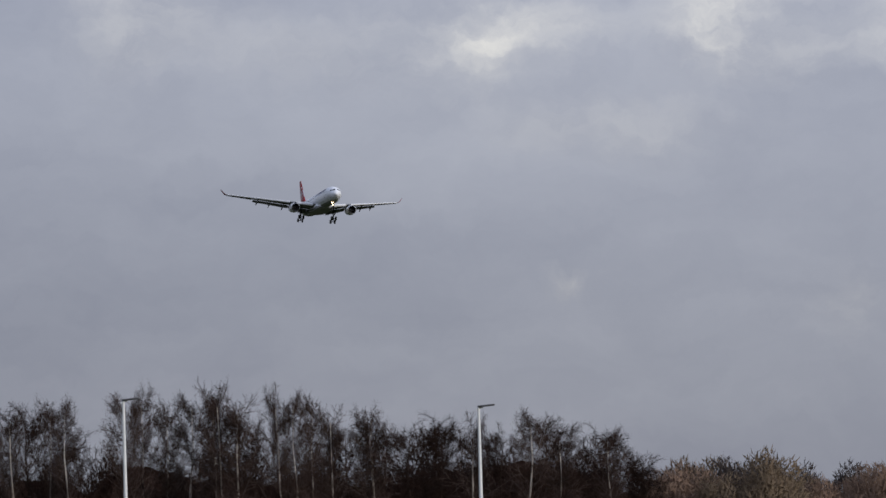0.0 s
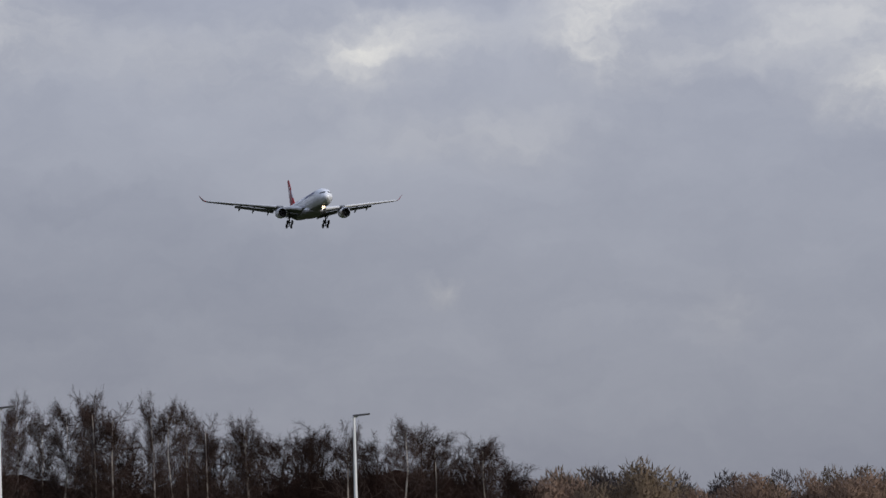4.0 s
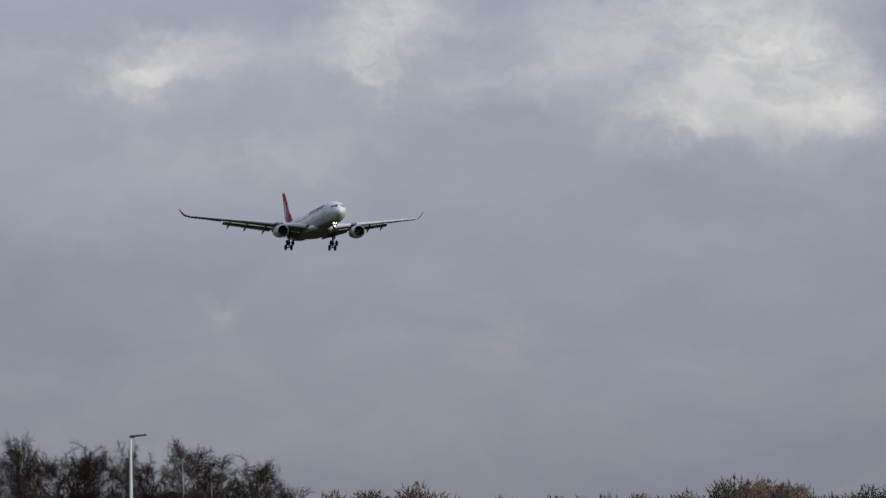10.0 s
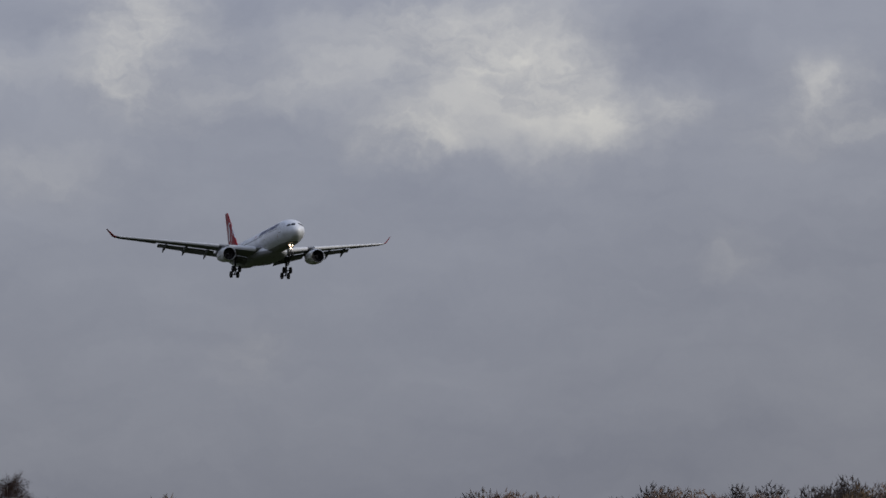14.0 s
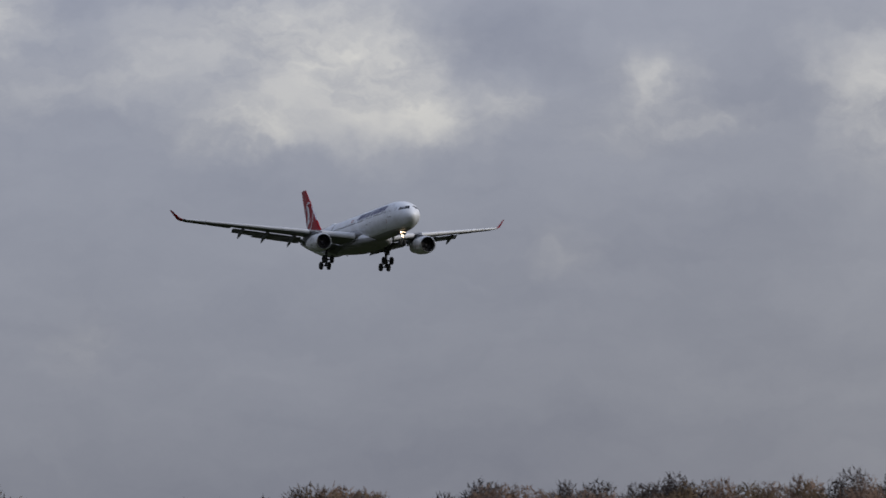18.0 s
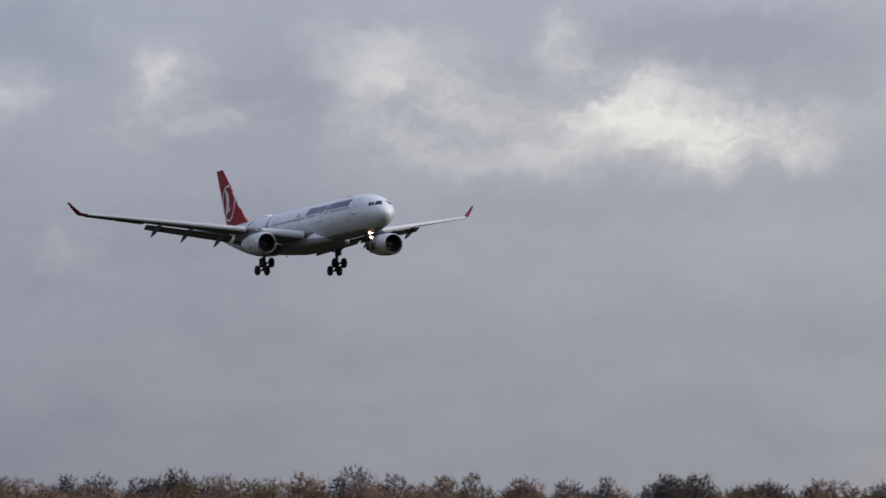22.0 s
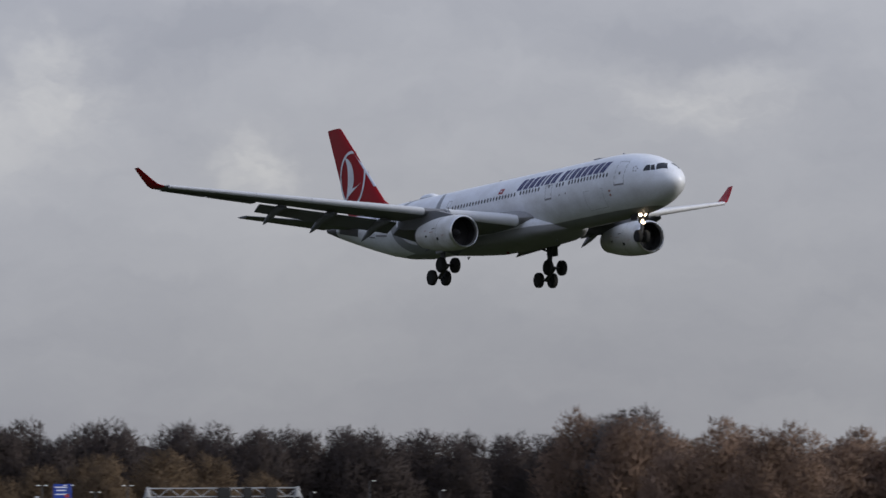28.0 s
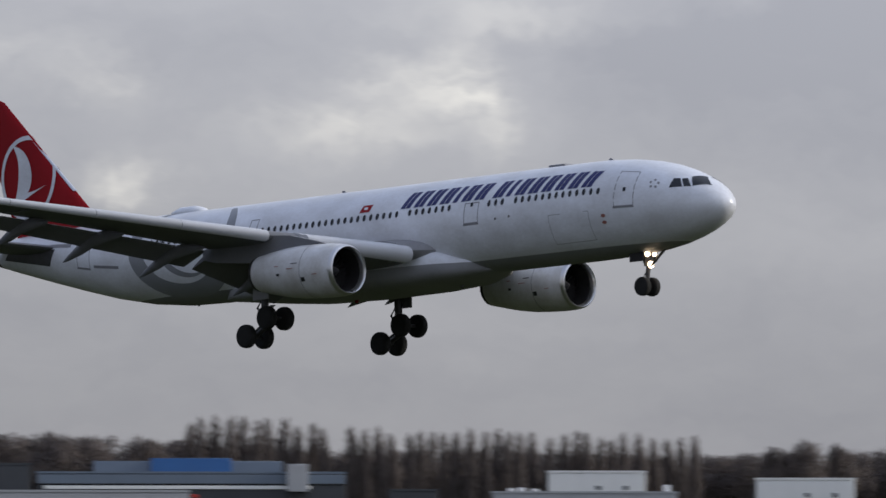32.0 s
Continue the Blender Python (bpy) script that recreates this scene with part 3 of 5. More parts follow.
    for ang, x, w in ((176, 3.3, 0.5), (190, 1.3, 0.35), (170, 4.4, 0.3)):
        for mir in (1, -1):
            a = radians(ang)
            c = Vector((x0 - x, y0 + mir * 1.548 * math.cos(a), z0 + 0.04 * x + 1.548 * math.sin(a)))
            part("cowl_mark", box(0, 0, 0, w, 0.03, 0.04), M["rust"], engine, m=Matrix.Translation(c) @ pose(0, 0, 0, (180 - ang) * -mir))
    part("cowl_seam", prof([(2.48, 1.556, 0), (2.52, 1.556, 0)]), M["seal"], engine)
    return engine


def wheel_geo(r, w):
    tyre = [(-w, r * 0.55), (-w, r * 0.86), (-w * 0.8, r * 0.96), (-w * 0.4, r), (w * 0.4, r), (w * 0.8, r * 0.96), (w, r * 0.86), (w, r * 0.55)]
    rim = [(-w * 0.7, 0.02), (-w * 0.75, r * 0.25), (-w * 0.55, r * 0.3), (-w * 0.5, r * 0.5), (-w * 0.98, r * 0.56), (w * 0.98, r * 0.56), (w * 0.5, r * 0.5), (w * 0.55, r * 0.3), (w * 0.75, r * 0.25), (w * 0.7, 0.02)]
    return loft([ring(0, y, 0, q, q, 28, "y") for y, q in tyre]), loft([ring(0, y, 0, q, q, 20, "y") for y, q in rim])


def build_gear(plane):
    tg, rg = wheel_geo(0.69, 0.24)
    tyre_me, rim_me = mesh_data("tyre", tg, M["tyre"]), mesh_data("rim", rg, M["rim"])
    tg, rg = wheel_geo(0.54, 0.19)
    tyre_n, rim_n = mesh_data("tyre", tg, M["tyre"]), mesh_data("rim", rg, M["rim"])
    for s in (1, -1):
        y, x, zc, tilt = s * 5.46, -32.05, -5.18, 29
        leg = part("main_gear_leg", tube([(x + 0.1, y * 0.97, -1.6), (x, y, -3.4), (x, y, zc)], [0.24, 0.24, 0.17], 14), M["steel"], plane, "steel main landing gear leg")
        part("side_stay", tube([(x - 0.05, y * 0.96, -3.1), (x - 0.2, s * 3.0, -2.4)], 0.10), M["steel"], leg)
        part("drag_stay", tube([(x + 0.05, y, -3.4), (x + 1.6, y * 0.98, -2.1)], 0.08), M["steel"], leg)
        part("torque_link", tube([(x - 0.2, y, -3.5), (x - 0.62, y, -4.0), (x - 0.2, y, -4.6)], 0.07, 6), M["steel"], leg)
        part("gear_door", box(x + 0.1, y + s * 0.42, -2.75, 1.25, 0.07, 1.7, 0.02), M["belly"], leg, "grey gear leg door")
        part("hydraulic_hose", tube([(x + 0.22, y, -2.6), (x + 0.28, y, -3.8), (x + 0.2, y, -4.7)], 0.035, 6), M["dark"], leg)
        c, sn = math.cos(radians(tilt)), math.sin(radians(tilt))
        bogie = part("bogie", merge(tube([(x - 1.0 * c, y, zc - 1.0 * sn), (x + 1.0 * c, y, zc + 1.0 * sn)], 0.16, 10),
                                    tube([(x - 0.99 * c, y - 0.75, zc - 0.99 * sn), (x - 0.99 * c, y + 0.75, zc - 0.99 * sn)], 0.1, 10),
                                    tube([(x + 0.99 * c, y - 0.75, zc + 0.99 * sn), (x + 0.99 * c, y + 0.75, zc + 0.99 * sn)], 0.1, 10)), M["steel"], plane, "tilted four-wheel bogie")
        for k in (-1, 1):
            for w in (-0.70, 0.70):
                wx, wz = x + k * 0.99 * c, zc + k * 0.99 * sn
                part("tyre", tyre_me, None, bogie, "black rubber tyre", m=Matrix.Translation((wx, y + w, wz)))
                part("rim", rim_me, None, bogie, m=Matrix.Translation((wx, y + w, wz)))
    x, zc = -6.68, -4.56
    leg = part("nose_gear_leg", tube([(x + 0.35, 0, -2.3), (x + 0.05, 0, -3.9), (x, 0, zc)], [0.16, 0.13, 0.09], 12), M["steel"], plane, "steel nose gear leg")
    part("axle", tube([(x, -0.5, zc), (x, 0.5, zc)], 0.08, 10), M["steel"], leg)
    part("drag_brace", tube([(x + 0.1, 0, -3.6), (x + 1.5, 0, -2.5)], 0.08, 8), M["steel"], leg)
    part("torque_link", tube([(x - 0.1, 0, -3.8), (x - 0.42, 0, -4.15), (x - 0.08, 0, -4.5)], 0.05, 6), M["steel"], leg)
    part("light_bracket", box(x + 0.16, 0, -3.0, 0.10, 0.75, 0.85, 0.03), M["tyre"], leg)
    for ly, lz, lr in ((0.27, -2.74, 0.13), (-0.27, -2.74, 0.16), (-0.02, -3.34, 0.2)):
        part("landing_light", moved(loft([ring(0, 0, 0, lr * 0.9, lr * 0.9, 16), ring(0.10, 0, 0, lr, lr, 16)]), Matrix.Translation((x + 0.27, ly, lz))), M["lamp_glow"], leg, "lit landing light")
    for s in (1, -1):
        part("tyre", tyre_n, None, leg, "black nose wheel tyre", m=Matrix.Translation((x, s * 0.38, zc)))
        part("rim", rim_n, None, leg, m=Matrix.Translation((x, s * 0.38, zc)))
        part("nose_gear_door", box(x - 0.25, s * 0.55, -2.8, 1.1, 0.05, 0.7, 0.015), M["dark"], leg, "dark nose gear door")


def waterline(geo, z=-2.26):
    """Cut a skin at a straight waterline: grey belly with underside shade in its tone (slot 1) below it, white above.
    """
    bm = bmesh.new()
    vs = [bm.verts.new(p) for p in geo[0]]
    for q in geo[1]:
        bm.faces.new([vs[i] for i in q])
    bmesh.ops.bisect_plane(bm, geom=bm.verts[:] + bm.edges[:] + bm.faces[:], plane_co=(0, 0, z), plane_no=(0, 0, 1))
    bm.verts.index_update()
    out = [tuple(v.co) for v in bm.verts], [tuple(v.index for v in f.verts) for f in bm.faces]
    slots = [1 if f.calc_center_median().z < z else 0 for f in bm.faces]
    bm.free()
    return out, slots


def oval_decal(xc, ac, rx, ra, side, lift=0.016, n=12):
    v = [skin(xc + rx * math.cos(2 * math.pi * k / n), ac + ra * math.sin(2 * math.pi * k / n), side, lift) for k in range(n)]
    return v, [tuple(range(n)) if side > 0 else tuple(range(n))[::-1]]


def build_plane():
    plane = thing("airliner", Matrix.Identity(4), "white twin-engine airliner with red tail, landing gear down, in flight", "airplane")
    seg = 64
    xs = []
    for (a, *_), (b, *_) in zip(FUS, FUS[1:]):
        k = max(1, int((b - a) / 1.5))
        xs += [a + (b - a) * i / k for i in range(k)]
    xs.append(FUS[-1][0])
    geo = loft([ring(-x, 0, fus(x)[1], fus(x)[0], fus(x)[0], seg) for x in xs])
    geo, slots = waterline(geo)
    body = part("fuselage", geo, [M["white"], M["belly"]], plane, "white fuselage with grey belly darkened by painted shade", slots=slots)
    # belly fairing between the wings
    fair = []
    for x, w, t, b in ((17.8, 0.6, -2.3, -2.75), (19.0, 1.9, -1.9, -3.0), (21.0, 2.9, -1.3, -3.32), (24.0, 3.15, -1.1, -3.5), (29.0, 3.2, -1.1, -3.55), (33.5, 3.1, -1.2, -3.45), (36.5, 2.6, -1.6, -3.2), (39.0, 1.6, -2.1, -2.95), (40.5, 0.5, -2.5, -2.8)):
        zc, h = (t + b) / 2, (t - b) / 2
        r = []
        for i in range(32):
            a = 2 * math.pi * i / 32
            c, s = math.cos(a), math.sin(a)
            e = 0.62
            r.append((-x, w * math.copysign(abs(c) ** e, c), zc + h * math.copysign(abs(s) ** e, s)))
        fair.append(r)
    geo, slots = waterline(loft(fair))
    part("belly_fairing", geo, [M["white"], M["belly"]], plane, "white wing-body fairing, grey below with painted shade", slots=slots)
    for s in (-1, 1):
        # wing root fillet
        part("root_fillet", surface([((-20.9, s * 2.35, -1.40), 13.0, 3), ((-21.5, s * 2.95, -1.42), 12.2, 3), ((-22.3, s * 3.7, -1.40), 11.0, 2.8)], 0.13, 0.02, 0.85), M["fairing"], plane, "grey wing root fillet")
        # cockpit glazing
        for q in (((3.09, 24), (2.34, 30), (2.66, 46), (3.03, 43)), ((2.27, 31), (1.88, 34.5), (2.3, 52), (2.58, 46.5)), ((1.80, 36), (0.98, 59.6), (1.66, 84), (2.18, 59))):
            part("cockpit_window", patch(*q, s), M["glass"], body, "dark cockpit window")
        # cabin doors and hatches
        for x0, x1, a0, a1 in ((5.25, 6.65, -3, 46), (17.15, 18.3, -4, 21), (35.5, 36.2, 4, 34), (50.4, 51.7, -16, 30)):
            door = part("door", frame_decal(x0, x1, a0, a1, 0.055, s), M["seal"], body, "closed door with grey outline")
            part("door_window", decal((x0 + x1) / 2 - 0.1, (x0 + x1) / 2 + 0.1, 16, 21, 0, s, 0.016, 1, 1), M["glass"], door)
            part("door_sill", decal(x0 - 0.03, x1 + 0.03, a0 - 2.0, a0, 0, s, 0.02, 1, 1), M["seal"], door)
        part("cargo_door", frame_decal(8.5, 11.6, -42, -5, 0.03, s), M["swirl"], body)
        for x, a in ((7.3, -14.5), (7.3, -22.5)):
            part("service_mark", oval_decal(x + 0.14, a + 2, 0.17, 2.2, s, 0.014), M["rust"], body)
        for x, a in ((14.6, -2), (15.7, -3), (24.5, -20)):
            part("vent", decal(x, x + 0.14, a, a + 2.4, 0, s, 0.014, 1, 1), M["dark"], body)
        # cabin windows
        x = 7.7
        while x < 50:
            if not (14.6 < x < 14.9 or 16.6 < x < 19.4 or 35.0 < x < 36.6 or 22.9 < x < 23.4):
                g = oval_decal(x + 0.12, 17.5, 0.13, 4.2, s)
                part("cabin_window", g, M["glass"], body)
            x += 0.533
        # airline title as plain slanted strokes, one pair to a letter
        x = 23.6
        for k in range(16):
            if k != 7:
                wide = 0.34 if k in (4, 9) else 0.7
                for o, w in ((0.0, 0.36), (0.41, 0.36)) if wide > 0.5 else ((0.0, 0.36),):
                    part("title_bar", decal(x - o - w, x - o, 23.5, 47, 0.5, s, 0.015, 1, 4), M["blue"], body, "blue slanted title bar")
                x -= wide + 0.35
            else:
                x -= 0.42
        part("flag", decal(26.2, 27.0, 25, 35, 0.15, s, 0.015, 1, 2), M["red"], body, "small red flag panel")
        part("flag_mark", decal(26.4, 26.7, 28.5, 32, 0, s, 0.018, 1, 1), M["white"], body)
        # grey ring emblem on the rear fuselage
        part("swirl", arc_decal(42.0, 20, 4.1, 1.5, 120, 400, s, 40, 0.8), M["swirl"], body, "silver-grey ring emblem")
        part("swirl", arc_decal(41.2, 16, 2.5, 0.5, 150, 290, s, 24, 0.8), M["swirl"], body)
        # dark patch on the skin at the tailplane root
        part("tailplane_root_patch", decal(54.6, 59.4, -20, 14, 0.6, s, 0.02, 6, 4), M["steel"], body, "dark patch round the tailplane root")
        part("registration_bar", decal(52.4, 54.6, 17, 24, 0, s, 0.015, 2, 2), M["seal"], body, "small grey registration bar")
        part("marking_bar", decal(47.6, 50.0, -14, -10, 0, s, 0.015, 2, 1), M["seal"], body)
        for t in [radians(90 + 72 * k) for k in range(5)]:
            part("round_mark", decal(4.05 + 0.26 * math.cos(t) - 0.07, 4.05 + 0.26 * math.cos(t) + 0.07, 28 + 6 * math.sin(t) - 1.7, 28 + 6 * math.sin(t) + 1.7, 0, s, 0.014, 1, 1), M["seal"], body)
        build_wing(plane, s)
        build_engine(plane, s)
        # tailplane
        part("tailplane", surface([((-53.4, s * 0.8, 1.35), 6.3, -2), ((-54.4, s * 2.0, 1.52), 5.6, -2), ((-60.9, s * 9.7, 2.75), 2.1, -2)], 0.08, -0.01), M["wing"], plane, "grey tailplane")
        part("elevator", surface([((-58.3, s * 2.2, 1.60), 1.9, 2), ((-62.2, s * 9.5, 2.78), 0.85, 1)], 0.10, 0.0), M["wing"], plane)
    # fin with dorsal fillet
    def fin_st(z, le, c):
        return ((le, 0, z), c, 0, (1, 0))
    fin = part("fin", surface([fin_st(2.2, -48.3, 10.9), fin_st(2.9, -51.2, 8.2), fin_st(3.6, -52.5, 7.2), fin_st(10.95, -60.25, 2.6), fin_st(11.1, -60.6, 2.2)], 0.09, 0.0), M["red"], plane, "red tail fin")
    for s in (1, -1):
        def plate(pts, lift=0.0):
            v = []
            for x, z in pts:
                k = (z - 3.6) / 7.35
                le, c = -52.2 - 8.05 * k, 7.5 - 4.9 * k
                x = min(x, le - 0.04 * c)
                u = min(max((le - x) / c, 0.02), 0.98)
                th = 5 * 0.09 * (0.2969 * math.sqrt(u) - 0.126 * u - 0.3516 * u * u + 0.2843 * u ** 3 - 0.1036 * u ** 4) * c
                v.append((x, s * (th + 0.035 + lift), z))
            return v
        def band(f0, f1, n=28):
            a, b = plate([f0(i / n) for i in range(n + 1)]), plate([f1(i / n) for i in range(n + 1)])
            return a + b, [(i, i + 1, n + 2 + i, n + 1 + i) for i in range(n)]
        cx, cz, R = -58.05, 6.1, 2.62

        def circ(r):
            return lambda k: (cx + r * math.cos(2 * math.pi * k) * 0.98, cz + r * math.sin(2 * math.pi * k))

        def curve(us, vs):
            t = np.linspace(0, 1, len(us))
            pu, pv = np.polyfit(t, us, len(us) - 1), np.polyfit(t, vs, len(vs) - 1)
            return lambda k: (cx + R * float(np.polyval(pu, k)), cz + R * float(np.polyval(pv, k)))
        part("tail_ring", band(circ(R), circ(R - 0.27), 48), M["white"], fin, "white ring on the tail")
        part("tail_wing_shape", band(curve((-0.5, 0.02, 0.16, 0.0, -0.75), (0.8, 0.48, 0.05, -0.34, -0.8)), curve((-0.5, -0.34, -0.31, -0.42, -0.75), (0.8, 0.5, 0.15, -0.35, -0.8))), M["white"], fin, "white curved wing shape")
        part("tail_wing_shape", band(curve((-0.35, 0.1, 0.7), (-0.3, -0.33, -0.2)), curve((-0.55, 0.0, 0.7), (-0.66, -0.45, -0.2)), 12), M["white"], fin)
    part("fin_edge", surface([((-53.9 - 1.09 * (z - 5.0), 0, z), c, 0, (1, 0)) for z, c in ((5.0, 6.35), (7.9, 4.5), (10.75, 2.75))], 0.096, 0.0, 0.03, 6), M["lip"], fin, "bare metal leading edge")
    part("tail_cone", loft([ring(-x, 0, fus(x)[1], fus(x)[0] + 0.012, fus(x)[0] + 0.012, 40) for x in (60.2, 61.2, 62.0, 62.4, 63.0)], (False, False)), M["steel"], plane, "dark grey tail cone")
    part("apu_exhaust", loft([ring(-63.0 - x, 0, 1.82, r, r, 16) for x, r in ((0, 0.27), (0.25, 0.22), (0.26, 0.15))]), M["dark"], plane, "dark tail exhaust")
    part("satcom_dome", loft([ring(-42.5 - x, 0, 2.78 - 0.0, w, h, 20) for x, w, h in ((0, 0.05, 0.02), (0.3, 0.45, 0.25), (0.9, 0.62, 0.4), (2.0, 0.62, 0.4), (2.7, 0.4, 0.22), (3.0, 0.05, 0.02))]), M["white"], plane, "white antenna dome")
    part("antenna_plate", box(-13.2, 0, 2.86, 1.3, 0.7, 0.12, 0.04), M["seal"], plane)
    for x, z, d in ((-8.9, 2.72, 1), (-30.5, 2.75, 1), (-47.2, 2.72, 1), (-21.0, -3.3, -1), (-36.8, -3.25, -1), (-43.0, -2.62, -1)):
        part("blade_antenna", loft([[(x, -0.03, z), (x - 0.5, -0.03, z), (x - 0.5, 0.03, z), (x, 0.03, z)], [(x - 0.3, -0.01, z + d * 0.22), (x - 0.45, -0.01, z + d * 0.22), (x - 0.45, 0.01, z + d * 0.22), (x - 0.3, 0.01, z + d * 0.22)]]), M["seal"], plane)
    part("beacon_light", loft([ring(-30, 0, -3.52, 0.15, 0.15, 12, "z"), ring(-30, 0, -3.68, 0.08, 0.08, 12, "z")]), M["red"], plane)
    build_gear(plane)
    return plane


airliner = build_plane()


# ---- lamp posts on the car park ----
def build_lamp_post(name, pos, height, label, yaw=0.0):
    lamp = thing(name, Matrix.Translation(pos) @ pose(0, 0, 0, 0, 0, yaw), label, "street lamp", "lamp posts of the car park")
    part("post", tube([(0, 0, -0.4), (0, 0, 1.2), (0, 0, height * 0.6), (0, 0, height)], [0.13, 0.12, 0.095, 0.06], 12), M["post"], lamp, "pale tapered steel post")
    part("bracket", tube([(-0.12, 0, height - 0.1), (0.2, 0, height + 0.03)], 0.045, 8), M["post"], lamp)
    part("lamp_head", moved(box(0.32, 0, 0, 0.86, 0.34, 0.09, 0.03), Matrix.Translation((0.05, 0, height + 0.06)) @ pose(0, 0, 0, 0, -5, 0)), M["head"], lamp, "flat dark lamp head")
    return lamp


for b, r in ((-81.730, 1.601), (-79.168, 1.487)):
    d = 390
    build_lamp_post("street_lamp", at(b, d), rise_to_z(r, d) - 0.15, "tall pale car-park lamp with flat dark head", 80 - 3)


# ---- trees ----
def twigs(rng, anchors, dirs, length, width, sides=3, facing=None):
    """Thin tapered spikes from anchor points, as arrays of vertices and triangles."""
    n = len(anchors)
    d = dirs / np.linalg.norm(dirs, axis=1, keepdims=True)
    ref = rng.normal(size=(n, 3)) if facing is None else facing + rng.normal(size=(n, 3)) * 0.3
    u = np.cross(d, ref)
    u /= np.linalg.norm(u, axis=1, keepdims=True) + 1e-9
    w = np.cross(d, u)
    ln = length * rng.uniform(0.6, 1.4, (n, 1))
    wd = width * rng.uniform(0.7, 1.3, (n, 1))
    base = [anchors + wd * (u * math.cos(2 * math.pi * k / sides) + w * math.sin(2 * math.pi * k / sides)) for k in range(sides)]
    tipp = anchors + d * ln
    v = np.stack(base + [tipp], 1).reshape(-1, 3)
    off = np.arange(n)[:, None] * (sides + 1)
    f = np.concatenate([off + np.array([k, (k + 1) % sides, sides]) for k in range(sides)], 0) if sides > 2 else off + np.array([0, 2, 1])
    return v, f


def array_mesh(name, v, f, mat, normals=None):
    me = bpy.data.meshes.new(name)
    me.vertices.add(len(v))
    me.vertices.foreach_set("co", np.ascontiguousarray(v, dtype=np.float32).ravel())
    me.loops.add(len(f) * 3)
    me.loops.foreach_set("vertex_index", np.ascontiguousarray(f, dtype=np.int32).ravel())
    me.polygons.add(len(f))
    me.polygons.foreach_set("loop_start", np.arange(len(f), dtype=np.int32) * 3)
    me.polygons.foreach_set("loop_total", np.full(len(f), 3, dtype=np.int32))
    me.materials.append(mat)
    me.update(calc_edges=True)
    me.shade_smooth()
    if normals is not None:
        me.normals_split_custom_set_from_vertices(normals)
    return me


def bare_tree(seed, height, spread, lean=0.0, limbs=22, twig_len=0.36, twig_w=0.008, bare_below=0.28, dense=1.0):
    """A winter tree: wood (trunk, limbs) as one geometry, and twigs as arrays. Height is 1:1 in metres."""
    rng = np.random.default_rng(seed)
    top = np.array([lean * height, rng.normal() * 0.03 * height, height])
    wob = rng.normal(size=(7, 2)) * height * 0.008
    trunk = [np.array([top[0] * k * k + wob[i][0], top[1] * k + wob[i][1], height * k]) for i, k in enumerate(np.linspace(0, 1, 7))]
    r0 = 0.012 * height
    wood = [tube([tuple(p) for p in trunk], [r0 * (1 - 0.93 * k) + 0.008 for k in np.linspace(0, 1, 7)], 8)]
    anc, dr = [], []

    def along(pts, n):
        pts = np.array(pts)
        t = rng.uniform(0.15, 1, n) * (len(pts) - 1)
        i = np.minimum(t.astype(int), len(pts) - 2)
        q = pts[i] + (pts[i + 1] - pts[i]) * (t - i)[:, None]
        return q, (pts[i + 1] - pts[i])
    for k in range(limbs):
        h = bare_below + (0.97 - bare_below) * (k + rng.uniform(0, 1)) / limbs
        i = min(int(h * 6), 5)
        p0 = trunk[i] + (trunk[i + 1] - trunk[i]) * (h * 6 - i)
        a = rng.uniform(0, 2 * math.pi)
        reach = spread * (0.3 + 0.6 * math.sin(math.pi * min(1, (h - bare_below * 0.6) / (1.08 - bare_below * 0.6))) ** 0.8) * rng.uniform(0.7, 1.15)
        risef = rng.uniform(0.55, 1.3)
        pts = [p0]
        d = np.array([math.cos(a), math.sin(a), risef])
        d /= np.linalg.norm(d)
        for s in range(4):
            d = d + rng.normal(size=3) * 0.16 + np.array([0, 0, 0.03])
            d /= np.linalg.norm(d)
            pts.append(pts[-1] + d * reach / 3.2)
        wood.append(tube([tuple(p) for p in pts], [r0 * 0.2 * (1 - h * 0.75), r0 * 0.14 * (1 - h * 0.75), r0 * 0.07, r0 * 0.04, 0.005], 5))
        for s in range(8):
            q, dd = along(pts, 1)
            e = dd[0] / np.linalg.norm(dd[0]) + rng.normal(size=3) * 0.75
            e /= np.linalg.norm(e)
            sub = [q[0]]
            for z in range(3):
                e = e + rng.normal(size=3) * 0.2 + np.array([0, 0, 0.05])
                e /= np.linalg.norm(e)
                sub.append(sub[-1] + e * reach * 0.2)
            wood.append(tube([tuple(p) for p in sub], [0.012, 0.010, 0.008, 0.004], 3))
            q, dd = along(sub, int(24 * dense))
            anc.append(q)
            dr.append(dd / np.linalg.norm(dd, axis=1, keepdims=True) + rng.normal(size=q.shape) * 1.0)
        q, dd = along(pts, int(46 * dense))
        anc.append(q)
        dr.append(dd / np.linalg.norm(dd, axis=1, keepdims=True) + rng.normal(size=q.shape) * 0.7)
    q, dd = along(trunk[3:], int(40 * dense))
    anc.append(q)
    dr.append(dd / height + rng.normal(size=q.shape) * 0.5 + np.array([0, 0, 0.4]))
    a, d = np.concatenate(anc), np.concatenate(dr)
    v1, f1 = twigs(rng, a, d, twig_len, twig_w, 2)
    # a second generation off the first
    tips = a + d / np.linalg.norm(d, axis=1, keepdims=True) * twig_len * rng.uniform(0.2, 0.8, (len(a), 1))
    v2, f2 = twigs(rng, tips, d + rng.normal(size=d.shape) * 0.8, twig_len * 0.75, twig_w * 0.8, 2)
    v = np.concatenate([v1, v2])
    k = height / v[:, 2].max()
    def grown(geo):
        return [(x * k, y * k, z * k) for x, y, z in geo[0]], geo[1]
